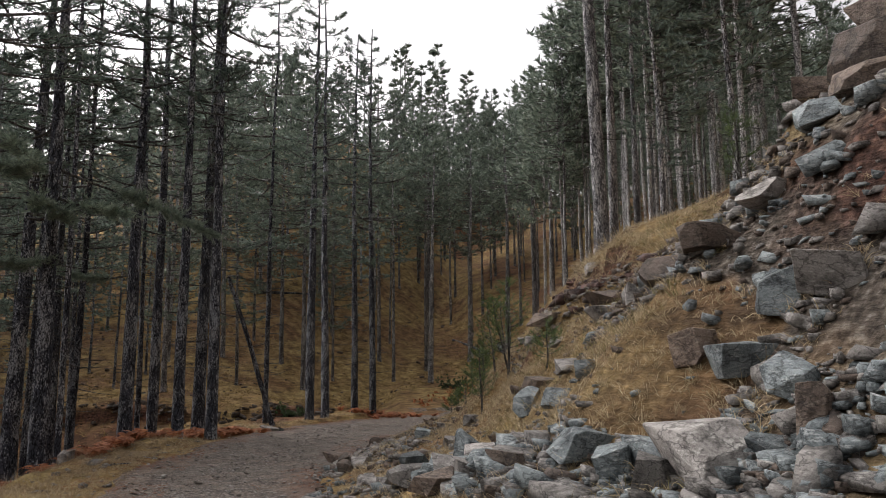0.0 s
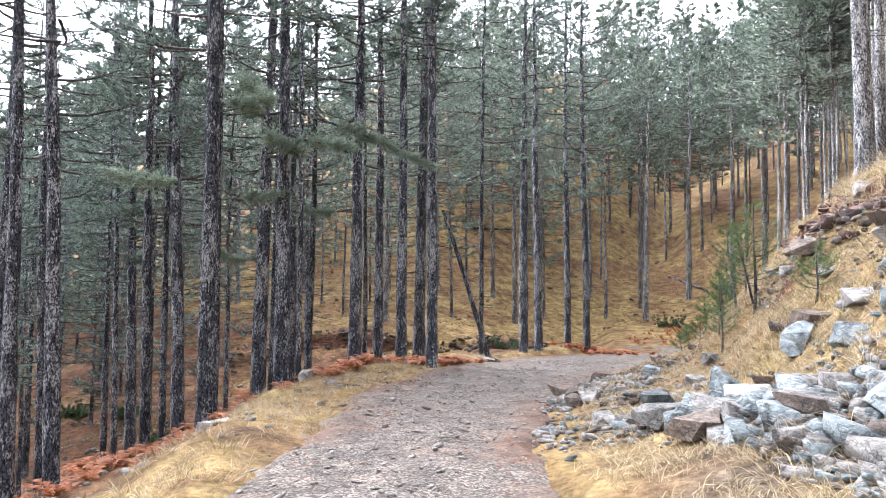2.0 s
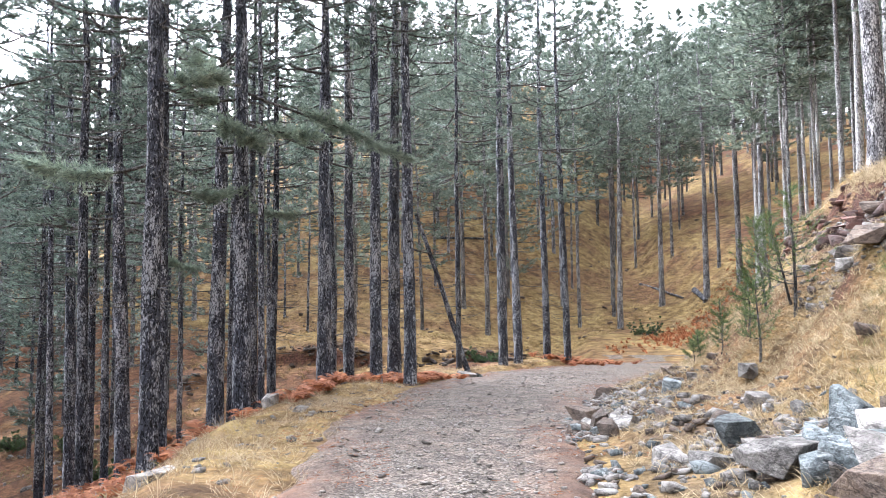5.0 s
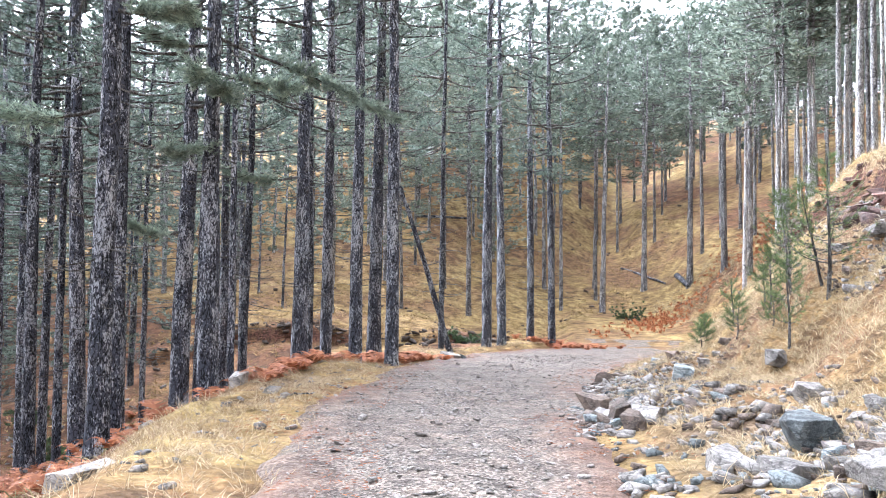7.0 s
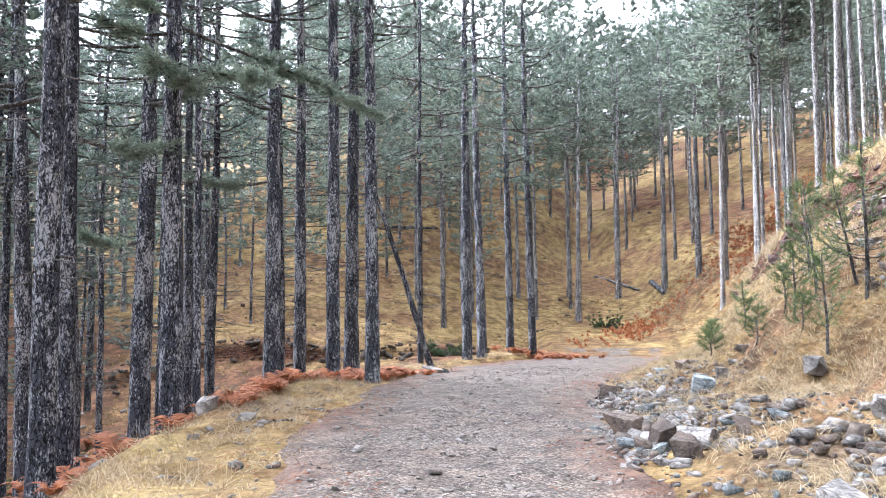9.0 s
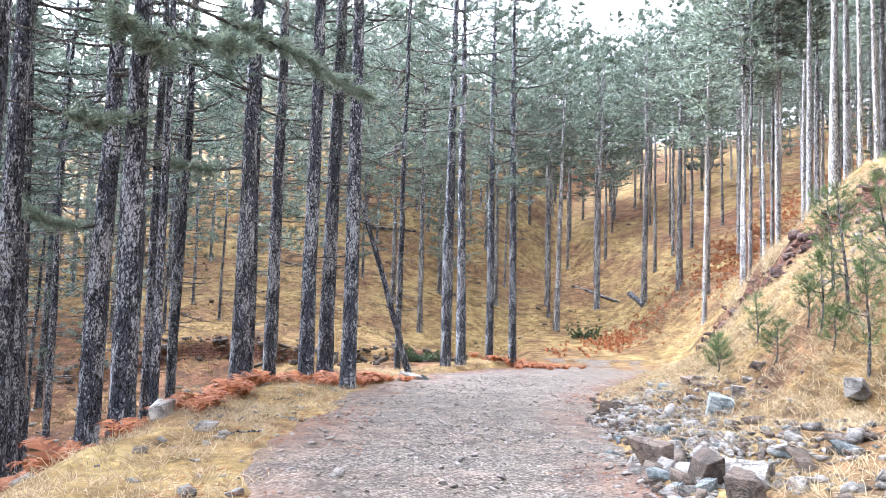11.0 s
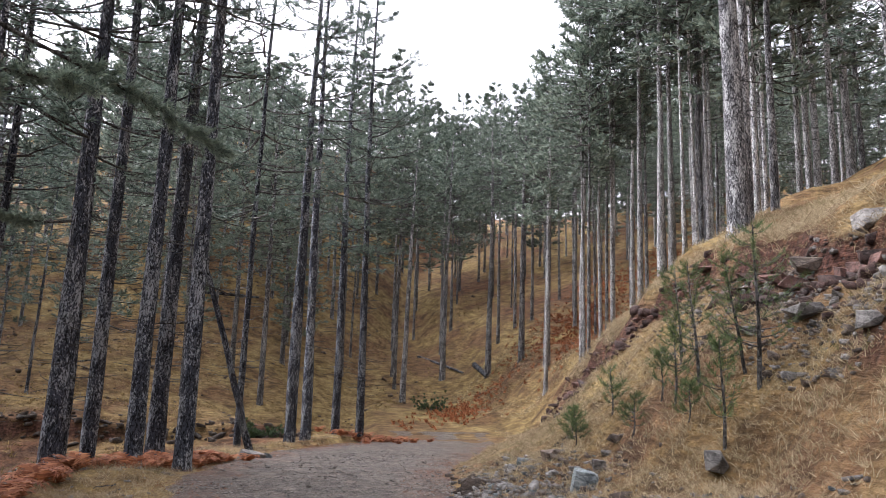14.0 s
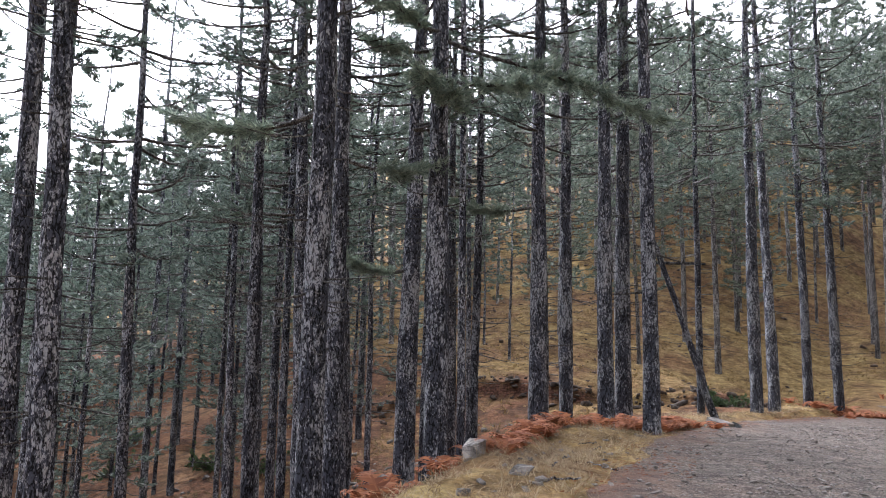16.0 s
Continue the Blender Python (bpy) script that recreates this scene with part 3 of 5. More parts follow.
def road_mesh():
    pts = spline(LINE[1:15], 0.35)
    pts = pts[(pts[:, 1] > -10) & (pts[:, 1] < 52)]
    t = unit(np.gradient(pts, axis=0))
    side = np.stack([t[:, 1], -t[:, 0]], -1)
    hw = half_width(pts[:, 1])
    f = np.linspace(-1.14, 1.14, 25)
    ragged = 1 + (0.08 * vnoise(pts[:, 1], pts[:, 1] * 0, 1.3, 31) + 0.06 * vnoise(pts[:, 1], pts[:, 1] * 0, 0.45, 35))[:, None] * np.abs(f)
    xy = pts[:, None] + side[:, None] * (f[None] * ragged * hw[:, None])[..., None]
    x, y = xy[..., 0], xy[..., 1]
    z = road_level(pts[:, 1])[:, None] + 0.05 - 0.10 * np.clip(np.abs(f) - 0.95, 0, 1)[None] / 0.19 * 1.2
    z = z - 0.035 * np.exp(-((np.abs(f) - 0.52) / 0.16) ** 2)[None] + 0.025 * vnoise(x, y, 0.8, 32) + 0.012 * vnoise(x, y, 0.3, 33)
    v = np.stack([x, y, z], -1).reshape(-1, 3)
    n = len(f)
    i = (np.arange(len(pts) - 1)[:, None] * n + np.arange(n - 1)[None]).ravel()
    me = mesh_of("road", v, [np.stack([i, i + 1, i + n + 1, i + n], -1)], GRAVEL, True)
    a = me.attributes.new("edge", "FLOAT", "POINT")
    e = np.clip((np.abs(np.tile(f, len(pts))) - 0.55) / 0.4, 0, 1) * np.clip(0.6 + vnoise(x.ravel(), y.ravel(), 1.4, 34), 0, 1)
    a.data.foreach_set("value", e.astype(np.float32))
    return me


road = tagged(new("road", road_mesh()), "rough grey gravel forest track with rusty needle litter", "road", kind="structure")

# ---- the pines that line the road: x, y, trunk radius, lean, crown ----
ROADSIDE = [(-2.83, 20.83, 0.235, 0.0, 0), (-3.04, 23.8, 0.20, 0.005, 1), (-2.01, 28.0, 0.29, 0.008, 2), (-1.02, 24.6, 0.27, 0.0, 3), (-0.55, 28.1, 0.12, 0.005, 1),
            (-0.25, 32.0, 0.16, 0.01, 0), (1.65, 30.6, 0.29, 0.005, 2), (2.88, 33.7, 0.24, 0.008, 1), (3.51, 29.9, 0.24, 0.0, 3), (4.86, 34.0, 0.30, 0.004, 0), (4.79, 29.9, 0.24, 0.004, 1),
            (-1.05, 35.7, 0.22, 0.0, 2), (-1.75, 31.5, 0.13, 0.004, 3), (2.5, 36.6, 0.14, 0.0, 0), (5.25, 35.5, 0.12, 0.003, 2)]
BOUGHED = []
for x, y, r, lean, k in ROADSIDE:
    BOUGHED.append(pine(x, y, r, 27 + 2 * math.sin(7 * x), (lean, 0), BARK_DARK, "near", k, turn=x * 3.1, group="pines along the road"))
ACROSS = [(9.09, 39.2, 0.15, -0.006, 2), (12.2, 41.4, 0.29, 0.0, 3), (13.75, 43.3, 0.27, -0.01, 1), (17.05, 47.1, 0.26, 0.0, 0), (17.85, 45.6, 0.25, -0.01, 2)]
for x, y, r, lean, k in ACROSS:
    pine(x, y, r, 28, (lean, 0), BARK_DARK, "near", k, turn=x, group="pines along the road", sink=0.3)
# slope across the gully and the pale stems above the bank
FARSIDE = [(32.4, 66.5, 0.30, 1), (40.5, 72.5, 0.33, 0), (41.7, 66.1, 0.33, 2), (42.4, 61.8, 0.32, 3), (40.3, 55.8, 0.32, 1), (36.5, 76.0, 0.25, 2)]
for x, y, r, k in FARSIDE:
    pine(x, y, r, 26, (0.01, 0), BARK_MID, "far", k, turn=x)
PALE = [(36.0, 51.0, 0.28, 2), (33.0, 44.0, 0.26, 0), (33.9, 42.0, 0.20, 1), (33.2, 41.4, 0.22, 2), (32.0, 38.0, 0.27, 3), (31.0, 35.6, 0.33, 1), (32.3, 35.9, 0.30, 0), (33.5, 34.3, 0.22, 2), (34.5, 34.8, 0.20, 3), (33.0, 32.6, 0.22, 0),
        (34.8, 33.6, 0.20, 1), (31.5, 30.2, 0.22, 2), (27.5, 27.5, 0.22, 3), (28.5, 26.0, 0.2, 1), (30.0, 26.4, 0.22, 0), (24.0, 19.5, 0.2, 2), (26.0, 20.4, 0.22, 3), (25.0, 17.5, 0.2, 1)]
for x, y, r, k in PALE:
    pine(x, y, r * 0.68, 26 + k, (0.012, 0), BARK_PALE, "bare" if y > 29 else "green", k, turn=y)
COLONNADE = [(31.6, 41.9, 0.17, 0), (32.4, 43.1, 0.14, 2), (34.8, 44.0, 0.18, 1), (36.5, 45.1, 0.16, 3), (35.6, 40.7, 0.15, 0), (30.2, 33.4, 0.15, 2), (32.6, 34.4, 0.17, 1), (34.3, 35.4, 0.19, 3), (36.1, 36.3, 0.18, 0), (35.6, 32.9, 0.16, 2),
             (34.1, 37.9, 0.18, 3), (24.3, 25.3, 0.15, 1), (26.2, 26.1, 0.13, 2), (27.4, 23.9, 0.18, 1)]
for x, y, r, k in COLONNADE:
    pine(x, y, r * 0.75, 25 + k, (0.01 * math.sin(5 * x), 0), BARK_PALE if k % 3 else BARK_MID, "bare" if y > 29 else "green", k, turn=3 * y)
UPHILL = [(47.0, 71.5, 1), (50.5, 73.0, 3), (53.2, 73.2, 0), (51.2, 68.4, 2), (56.2, 69.3, 1), (29.6, 69.7, 0), (34.4, 71.7, 3), (45.0, 80.0, 2), (49.0, 84.0, 0)]
for x, y, k in UPHILL:
    pine(x, y, 0.2, 26 + k, (0.0, 0), BARK_MID, "far", k, turn=3 * y, label="tall grey pine on the golden hillside")
pine(18.7, 22.3, 0.33, 27, (-0.01, 0), BARK_MID, "near", 1, turn=1.0, label="large pine with grey plated bark above the bank")
pine(19.6, 22.6, 0.19, 25, (0.0, 0), BARK_MID, "near", 3, turn=2.0)
pine(20.6, 22.3, 0.14, 18, (0.02, 0), BARK_MID, "far", 0, turn=2.0)
for k, (x, y) in enumerate([(16.9, 17.0), (16.9, 14.0)]):
    pine(x, y, 0.11, 11.5 + k, (0.0, 0), BARK_MID, "low", k, turn=y, label="young pine with low green boughs above the slide")
# below the road
VALLEY = [(-5.8, 18.7, 0.19, 0), (-8.8, 23.1, 0.19, 1), (-9.2, 27.8, 0.17, 2), (-13.6, 38.6, 0.16, 3), (-14.7, 43.9, 0.17, 0), (-5.6, 26.7, 0.18, 1), (-7.0, 33.5, 0.17, 2), (-6.1, 46.4, 0.17, 3),
          (-7.9, 32.0, 0.14, 0), (-8.7, 33.3, 0.10, 1), (-5.7, 30.1, 0.14, 2), (-4.4, 33.4, 0.16, 3), (-3.9, 34.6, 0.12, 0), (-5.05, 29.8, 0.27, 2), (-4.3, 31.6, 0.23, 1), (-8.0, 35.0, 0.27, 0), (-0.4, 41.5, 0.15, 1), (-7.3, 20.1, 0.2, 3)]
for x, y, r, k in VALLEY:
    pine(x, y, r, 22 + k, (0.015 * math.sin(x * 9), 0.0), BARK_DARK, "near", k, turn=y, label="slender dark pine in the wood below the road")

SCREEN = [(-3.0, 40.0, 1), (-2.4, 46.5, 3), (-5.6, 41.0, 0), (-1.0, 53.0, 1), (2.2, 57.0, 3), (-6.5, 50.0, 1), (4.6, 61.0, 0), (-4.2, 57.5, 3), (-8.5, 44.5, 2), (0.6, 62.0, 1), (-9.5, 36.5, 3), (-18.4, 41.8, 0), (-18.8, 46.1, 2), (-15.7, 44.3, 3), (-15.5, 48.5, 1), (-12.4, 44.5, 2), (-12.0, 49.0, 0), (-11.8, 30.2, 3), (-12.1, 33.8, 1), (-15.5, 36.0, 0)]
for x, y, k in SCREEN:
    pine(x, y, 0.10, 13.5 + 1.2 * k, (0.01, 0), BARK_DARK, "low", k, turn=2 * x, label="slender dark pine with low green boughs")


# ---- the wood further off ----
def scatter(seed, n, x0, x1, y0, y1, gap, test, taken):
    g = np.random.default_rng(seed)
    out = []
    for _ in range(n * 12):
        x, y = g.uniform(x0, x1), g.uniform(y0, y1)
        if all((x - a) ** 2 + (y - b) ** 2 > gap ** 2 for a, b in taken) and test(x, y):
            out.append((x, y))
            taken.append((x, y))
            if len(out) >= n:
                break
    return out


def side_of(x, y):
    d, near = road_frame(np.array([x]), np.array([y]))
    return float(d[0]), float(near[0])


def uv(x, y):
    return -0.63 * x + 0.78 * y, 0.78 * x + 0.63 * y


TAKEN = [(t[0], t[1]) for t in ROADSIDE + ACROSS + FARSIDE + PALE + COLONNADE + UPHILL + VALLEY + SCREEN] + [(18.7, 22.3)]
for x, y in scatter(1, 52, -48, -6, 14, 75, 3.6, lambda x, y: x < -4 - 0.18 * (y - 14), TAKEN):
    k = int(abs(x * 7 + y * 3)) % 4
    pine(x, y, 0.09 + 0.03 * k, 15 + 2.0 * k, (0.02 * math.sin(x), 0.02 * math.sin(y)), BARK_DARK, "low", k, turn=x, label="slender dark pine in the wood below the road")
for x, y in scatter(2, 84, -12, 80, 50, 118, 4.4, lambda x, y: uv(x, y)[0] > 36.5, TAKEN):
    k = int(abs(x * 7 + y * 3)) % 4
    pine(x, y, 0.15 + 0.03 * k, (21 + 2 * k) * (1.28 if y > 78 and x > 0.42 * y else 1.0), (0.012 * math.sin(x), 0), BARK_MID, "green" if x < 0.33 * y or y > 92 else "far", k, turn=x, label="tall grey pine on the golden hillside")
for x, y in scatter(3, 84, 19, 95, 14, 100, 3.8, lambda x, y: side_of(x, y)[0] > 16 and uv(x, y)[0] < 33, TAKEN):
    k = int(abs(x * 7 + y * 3)) % 4
    pine(x, y, 0.13 + 0.03 * k, 22 + 2 * k, (0.012 * math.sin(x), 0), BARK_PALE if k % 2 else BARK_MID, "green" if y < 31 or side_of(x, y)[0] > 27 else "bare" if side_of(x, y)[0] < 22 else "far", k, turn=x, label="slender pine of the steep slope above the bank")
for x, y in scatter(10, 34, -34, -6, 22, 62, 3.2, lambda x, y: x < -5 - 0.12 * (y - 22), TAKEN):
    k = int(abs(x * 7 + y * 3)) % 4
    pine(x, y, 0.11, 15 + 1.8 * k, (0.02 * math.sin(x), 0), BARK_DARK, "low", k, turn=x, label="slender dark pine with low green boughs")


def far_woods():
    """The distant wood as one mesh: stems and crowns of trees too far to tell apart."""
    g = np.random.default_rng(5)
    sv, sq, cv, ct, ns, nc = [], [], [], [], 0, 0
    kinds = []
    for k in range(3):
        me = crown_kind("woods", k)[1]
        co = np.zeros(len(me.vertices) * 3, np.float32)
        me.vertices.foreach_get("co", co)
        kinds.append(co.reshape(-1, 3))
    spots = scatter(6, 150, 5, 175, 95, 190, 6.5, lambda x, y: uv(x, y)[0] > 60 or side_of(x, y)[0] > 30, []) + scatter(7, 90, -120, -15, 40, 150, 6.5, lambda x, y: x < -48 or y > 76, []) \
        + scatter(8, 95, 40, 150, 0, 110, 6, lambda x, y: side_of(x, y)[0] > 38 and uv(x, y)[0] < 45, list(TAKEN)) \
        + scatter(9, 95, -62, 2, 26, 96, 4.2, lambda x, y: x < -6 - 0.05 * (y - 34) or (y > 54 and x < 0.4 * (y - 54)), list(TAKEN)) \
        + scatter(4, 30, -45, 40, -45, -3, 5.0, lambda x, y: abs(side_of(x, y)[0]) > 9, [])
    for x, y in spots:
        h = g.uniform(25, 33) if y > 90 and x > 0.42 * y else g.uniform(17, 25) if x > -6 or y < 0 else g.uniform(20, 29)
        z = gz(x, y)
        p = np.stack([np.full(3, x), np.full(3, y), z + np.array([-0.4, h * 0.5, h])], -1)
        v, q = tubes(p[None], np.array([[0.22, 0.15, 0.03]]), 5)
        sv.append(v), sq.append(q + ns)
        ns += len(v)
        co = kinds[int(g.integers(3))] * (h / 20)
        a = g.uniform(0, 6.3)
        rot = np.stack([co[:, 0] * math.cos(a) - co[:, 1] * math.sin(a), co[:, 0] * math.sin(a) + co[:, 1] * math.cos(a), co[:, 2]], -1) + np.array([x, y, z])
        cv.append(rot), ct.append(np.arange(len(rot)).reshape(-1, 3) + nc)
        nc += len(rot)
    a = new("far_wood_stems", mesh_of("far_wood_stems", np.concatenate(sv), [np.concatenate(sq)], BARK_MID))
    # crown colour carries the painted haze of distance
    b = new("far_wood_foliage", mesh_of("far_wood_foliage", np.concatenate(cv), [np.concatenate(ct)], NEEDLE_HAZE))
    tagged(a, "grey stems of the distant pine wood", "trees", kind="stuff")
    tagged(b, "dull green crowns of the distant pine wood", "trees", kind="stuff")


far_woods()


# ---- low boughs that reach out over the verge ----
def bough(tree, seed, z0, az, length, droop, lift):
    g = np.random.default_rng(seed)
    lim = limb_paths(g, np.array([z0]), np.array([length]), np.array([az]), np.array([droop]), np.array([lift]), n=10, wave=0.012)
    v, q = tubes(lim, (np.linspace(0.05, 0.012, 10))[None], 6)
    p = lim[0]
    n = int(36 * length)
    at = g.uniform(0.3, 1.0, n) * 9
    i = np.minimum(at.astype(int), 8)
    p0 = p[i] * (1 - (at - i))[:, None] + p[i + 1] * (at - i)[:, None]
    al = unit(p[-1] - p[0])
    sd = unit(np.cross(al, np.array([0, 0, 1.0])))
    way = unit(al * g.uniform(0.3, 1, (n, 1)) + sd * g.normal(0, 0.8, (n, 1)) + np.array([0, 0, 1.0]) * g.normal(0.0, 0.3, (n, 1)))
    p1 = p0 + way * g.uniform(0.12, 0.55, (n, 1))
    v2, q2 = tubes(np.stack([p0, p1], 1), np.tile([0.009, 0.004], (n, 1)), 3)
    part("bough", mesh_of("bough", np.concatenate([v, v2]), [np.concatenate([q, q2 + len(v)])], TWIG), tree, "long drooping side bough")
    c = np.concatenate([p0 * (1 - s) + p1 * s for s in (0.4, 0.7, 1.0)])
    vn, tn = sprays(g, c, unit(np.concatenate([way] * 3) + np.array([0, 0, 0.25])), 13, 0.17, 0.02, 0.6)
    part("needles", mesh_of("needles", vn, [tn], NEEDLE_BOUGH), tree, "blue-green needle sprays of the bough")


bough(BOUGHED[3], 1, 9.6, 0.0, 4.8, 0.42, -0.38)
bough(BOUGHED[3], 2, 8.4, 4.5, 1.7, 0.3, -0.1)
bough(BOUGHED[3], 3, 8.1, 5.0, 1.4, 0.45, -0.1)
bough(BOUGHED[3], 4, 9.8, 4.2, 2.1, 0.4, 0.0)
bough(BOUGHED[3], 9, 8.7, 5.7, 2.4, 0.5, -0.25)
bough(BOUGHED[3], 10, 9.4, 3.4, 1.6, 0.4, 0.0)
bough(BOUGHED[0], 11, 9.0, 5.6, 2.0, 0.4, -0.1)
bough(BOUGHED[2], 5, 5.6, 3.9, 1.8, 0.3, 0.1)
bough(BOUGHED[0], 6, 7.0, 2.9, 2.6, 0.35, 0.0)
bough(BOUGHED[6], 7, 7.2, 3.4, 2.5, 0.4, 0.0)
bough(BOUGHED[1], 8, 7.5, 0.4, 2.0, 0.4, 0.0)


# ---- leaning dead stem, fallen logs, stump ----
def dead_stem(name, a, b, r0, r1, label, category, seed=0, stubs=6):
    g = np.random.default_rng(seed)
    a, b = np.array(a, float), np.array(b, float)
    t = np.linspace(0, 1, 14)[:, None]
    p = (b - a) * t + 0.06 * np.linalg.norm(b - a) * 0.3 * np.sin(t * 3.1) * np.array([0.3, 0.2, 0.3]) + g.normal(0, 0.012, (14, 3))
    v, q = tubes(p[None], np.linspace(r0, r1, 14)[None], 10)
    top = new(name)
    top.location = a
    tagged(top, label, category)
    part("stem", mesh_of("stem", v, [q], BARK_DARK, True), top)
    for _ in range(stubs):
        s = g.uniform(0.3, 0.95)
        w = unit(g.normal(size=3))
        ln = g.uniform(0.2, 0.8)
        c = (b - a) * s
        v, q = tubes(np.stack([c, c + w * ln * 0.6, c + w * ln + np.array([0, 0, -0.05])])[None], np.array([[0.03, 0.02, 0.006]]), 5)
        part("branch_stub", mesh_of("branch_stub", v, [q], TWIG), top)
    return top


dead_stem("leaning_tree", (9.15, 37.6, gz(9.15, 37.6) - 0.2), (6.75, 38.2, gz(9.15, 37.6) + 7.8), 0.15, 0.09, "dark dead pine stem leaning against its neighbours", "dead tree", 3)
dead_stem("fallen_log", (43.8, 83.0, gz(43.8, 83.0) + 0.1), (42.3, 71.3, gz(42.3, 71.3) + 0.1), 0.16, 0.11, "dark fallen log lying on the hillside above the gully", "log", 4, 4)
dead_stem("fallen_log", (42.6, 69.6, gz(42.6, 69.6) + 0.2), (41.2, 65.6, gz(41.2, 65.6) + 0.3), 0.3, 0.2, "dark rotten log end beside the gully", "log", 7, 3)
dead_stem("fallen_log", (19.0, 87.7, gz(19.0, 87.7) + 0.3), (25.8, 89.3, gz(25.8, 89.3) + 0.3), 0.2, 0.12, "pale fallen stem lying on the hillside grass", "log", 5, 3)
dead_stem("fallen_log", (0.6, 19.4, gz(0.6, 19.4) + 0.03), (1.25, 19.75, gz(1.25, 19.75) + 0.03), 0.02, 0.012, "thin dead stick lying in the verge grass", "stick", 6, 0)


# ---- stones ----
def rock_mesh(seed, w, d, h, mat, cuts=4, rough=0.0):
    """A broken block: a skewed hull with pieces split off along random planes."""
    g = np.random.default_rng(seed)
    bm = bmesh.new()
    lean = g.uniform(-0.35, 0.35, 2)
    for i, j, k in [(i, j, k) for i in (-1, 1) for j in (-1, 1) for k in (-1, 1)]:
        p = np.array([i, j, k]) * g.uniform(0.38, 1.08, 3)
        bm.verts.new(((p[0] + lean[0] * p[2]) * w * 0.5, (p[1] + lean[1] * p[2]) * d * 0.5, p[2] * h * 0.5))
    bmesh.ops.convex_hull(bm, input=bm.verts[:])
    for _ in range(cuts):
        n = unit(g.normal(size=3) * np.array([1, 1, 0.7]))
        reach = max(v.co.dot(Vector(n)) for v in bm.verts) * g.uniform(0.6, 0.9)
        cut = bmesh.ops.bisect_plane(bm, geom=bm.verts[:] + bm.edges[:] + bm.faces[:], plane_co=Vector(n) * reach, plane_no=Vector(n), clear_outer=True)
        rim = [e for e in cut["geom_cut"] if isinstance(e, bmesh.types.BMEdge)]
        if len(rim) > 2:
            bmesh.ops.contextual_create(bm, geom=rim)
    bmesh.ops.remove_doubles(bm, verts=bm.verts[:], dist=0.02 * min(w, h))
    if rough:
        bmesh.ops.bevel(bm, geom=bm.edges[:], offset=0.012 * min(w, h) + 0.002, segments=1, affect="EDGES")
        bmesh.ops.triangulate(bm, faces=bm.faces[:])
        long = [e for e in bm.edges if e.calc_length() > 0.3 * w]
        bmesh.ops.subdivide_edges(bm, edges=long, cuts=2, use_grid_fill=True)
        bmesh.ops.triangulate(bm, faces=bm.faces[:])
        for v in bm.verts:
            v.co += v.normal * rough * (noise.noise(v.co * 5 + Vector((seed, 0, 0))) + 0.5 * noise.noise(v.co * 13 + Vector((0, seed, 0))))
    me = bpy.data.meshes.new("rock")
    bm.to_mesh(me)
    bm.free()
    me.materials.append(mat)
    return me


def rock(x, y, w, d, h, mat, seed, yaw=0.0, tilt=(0.0, 0.0), lift=0.25, label="", name="rock"):
    ob = new(name, rock_mesh(seed, w * 0.98, d * 0.98, h * 1.05, mat, 3, 0.012 * min(w, 1.0)))
    ob.matrix_basis = pose(x, y, gz(x, y) + h * lift, tilt[0], tilt[1], yaw)
    return tagged(ob, label or ROCK_LABEL[mat], "rock", "stones of the bank")


ROCK_LABEL = {ROCK_BLUE: "angular blue-grey rock lying on the stony bank", ROCK_PALE: "angular pale grey stone on the roadside rubble", ROCK_BROWN: "rough brown rock bedded in dry grass", ROCK_RED: "dark red-brown rock in the bared soil"}
BLU, PAL, BRN, RED = ROCK_BLUE, ROCK_PALE, ROCK_BROWN, ROCK_RED
SLIDE = [(4.61, 6.0, 0.62, 0.5, BLU), (4.65, 4.3, 1.0, 0.62, PAL), (4.42, 5.25, 0.45, 0.4, BLU), (4.26, 6.7, 0.5, 0.3, BRN), (5.35, 4.0, 0.5, 0.4, BLU), (5.86, 4.9, 0.7, 0.42, BLU),
         (6.42, 4.9, 0.6, 0.55, BLU), (6.4, 4.3, 0.85, 0.45, PAL), (5.9, 5.6, 0.65, 0.45, BRN), (6.75, 8.9, 0.65, 0.25, PAL), (6.0, 8.2, 0.55, 0.32, BLU), (5.0, 3.6, 0.35, 0.5, BRN)]
for k, (x, y, w, h, m) in enumerate(SLIDE):
    rock(x, y, w, w * 0.8, h, m, 40 + k, 67 * k, (8 * math.sin(k * 5), 10 * math.cos(k * 3)))
LEDGES = [(9.9, 13.9, 1.0, 0.4, BRN), (7.95, 8.8, 0.6, 0.4, PAL), (9.3, 11.0, 0.9, 0.4, BRN), (7.5, 7.6, 1.1, 0.5, BRN), (7.4, 6.6, 1.1, 0.5, BRN), (7.8, 6.0, 0.9, 0.35, PAL), (8.5, 5.7, 0.9, 0.35, BLU),
          (8.9, 5.3, 1.2, 0.4, BRN), (9.4, 5.4, 1.5, 1.1, BRN), (9.6, 6.3, 0.9, 0.5, BRN), (10.4, 5.6, 1.2, 0.8, BRN), (8.6, 10.2, 0.7, 0.4, PAL), (9.0, 12.2, 0.8, 0.35, PAL)]
for k, (x, y, w, h, m) in enumerate(LEDGES):
    rock(x, y, w, w * 0.7, h, m, 80 + k, 20 + 31 * k, (6, 8 * math.sin(k)), 0.15, "layered brown ledge rock jutting from the bank" if m is BRN else "")
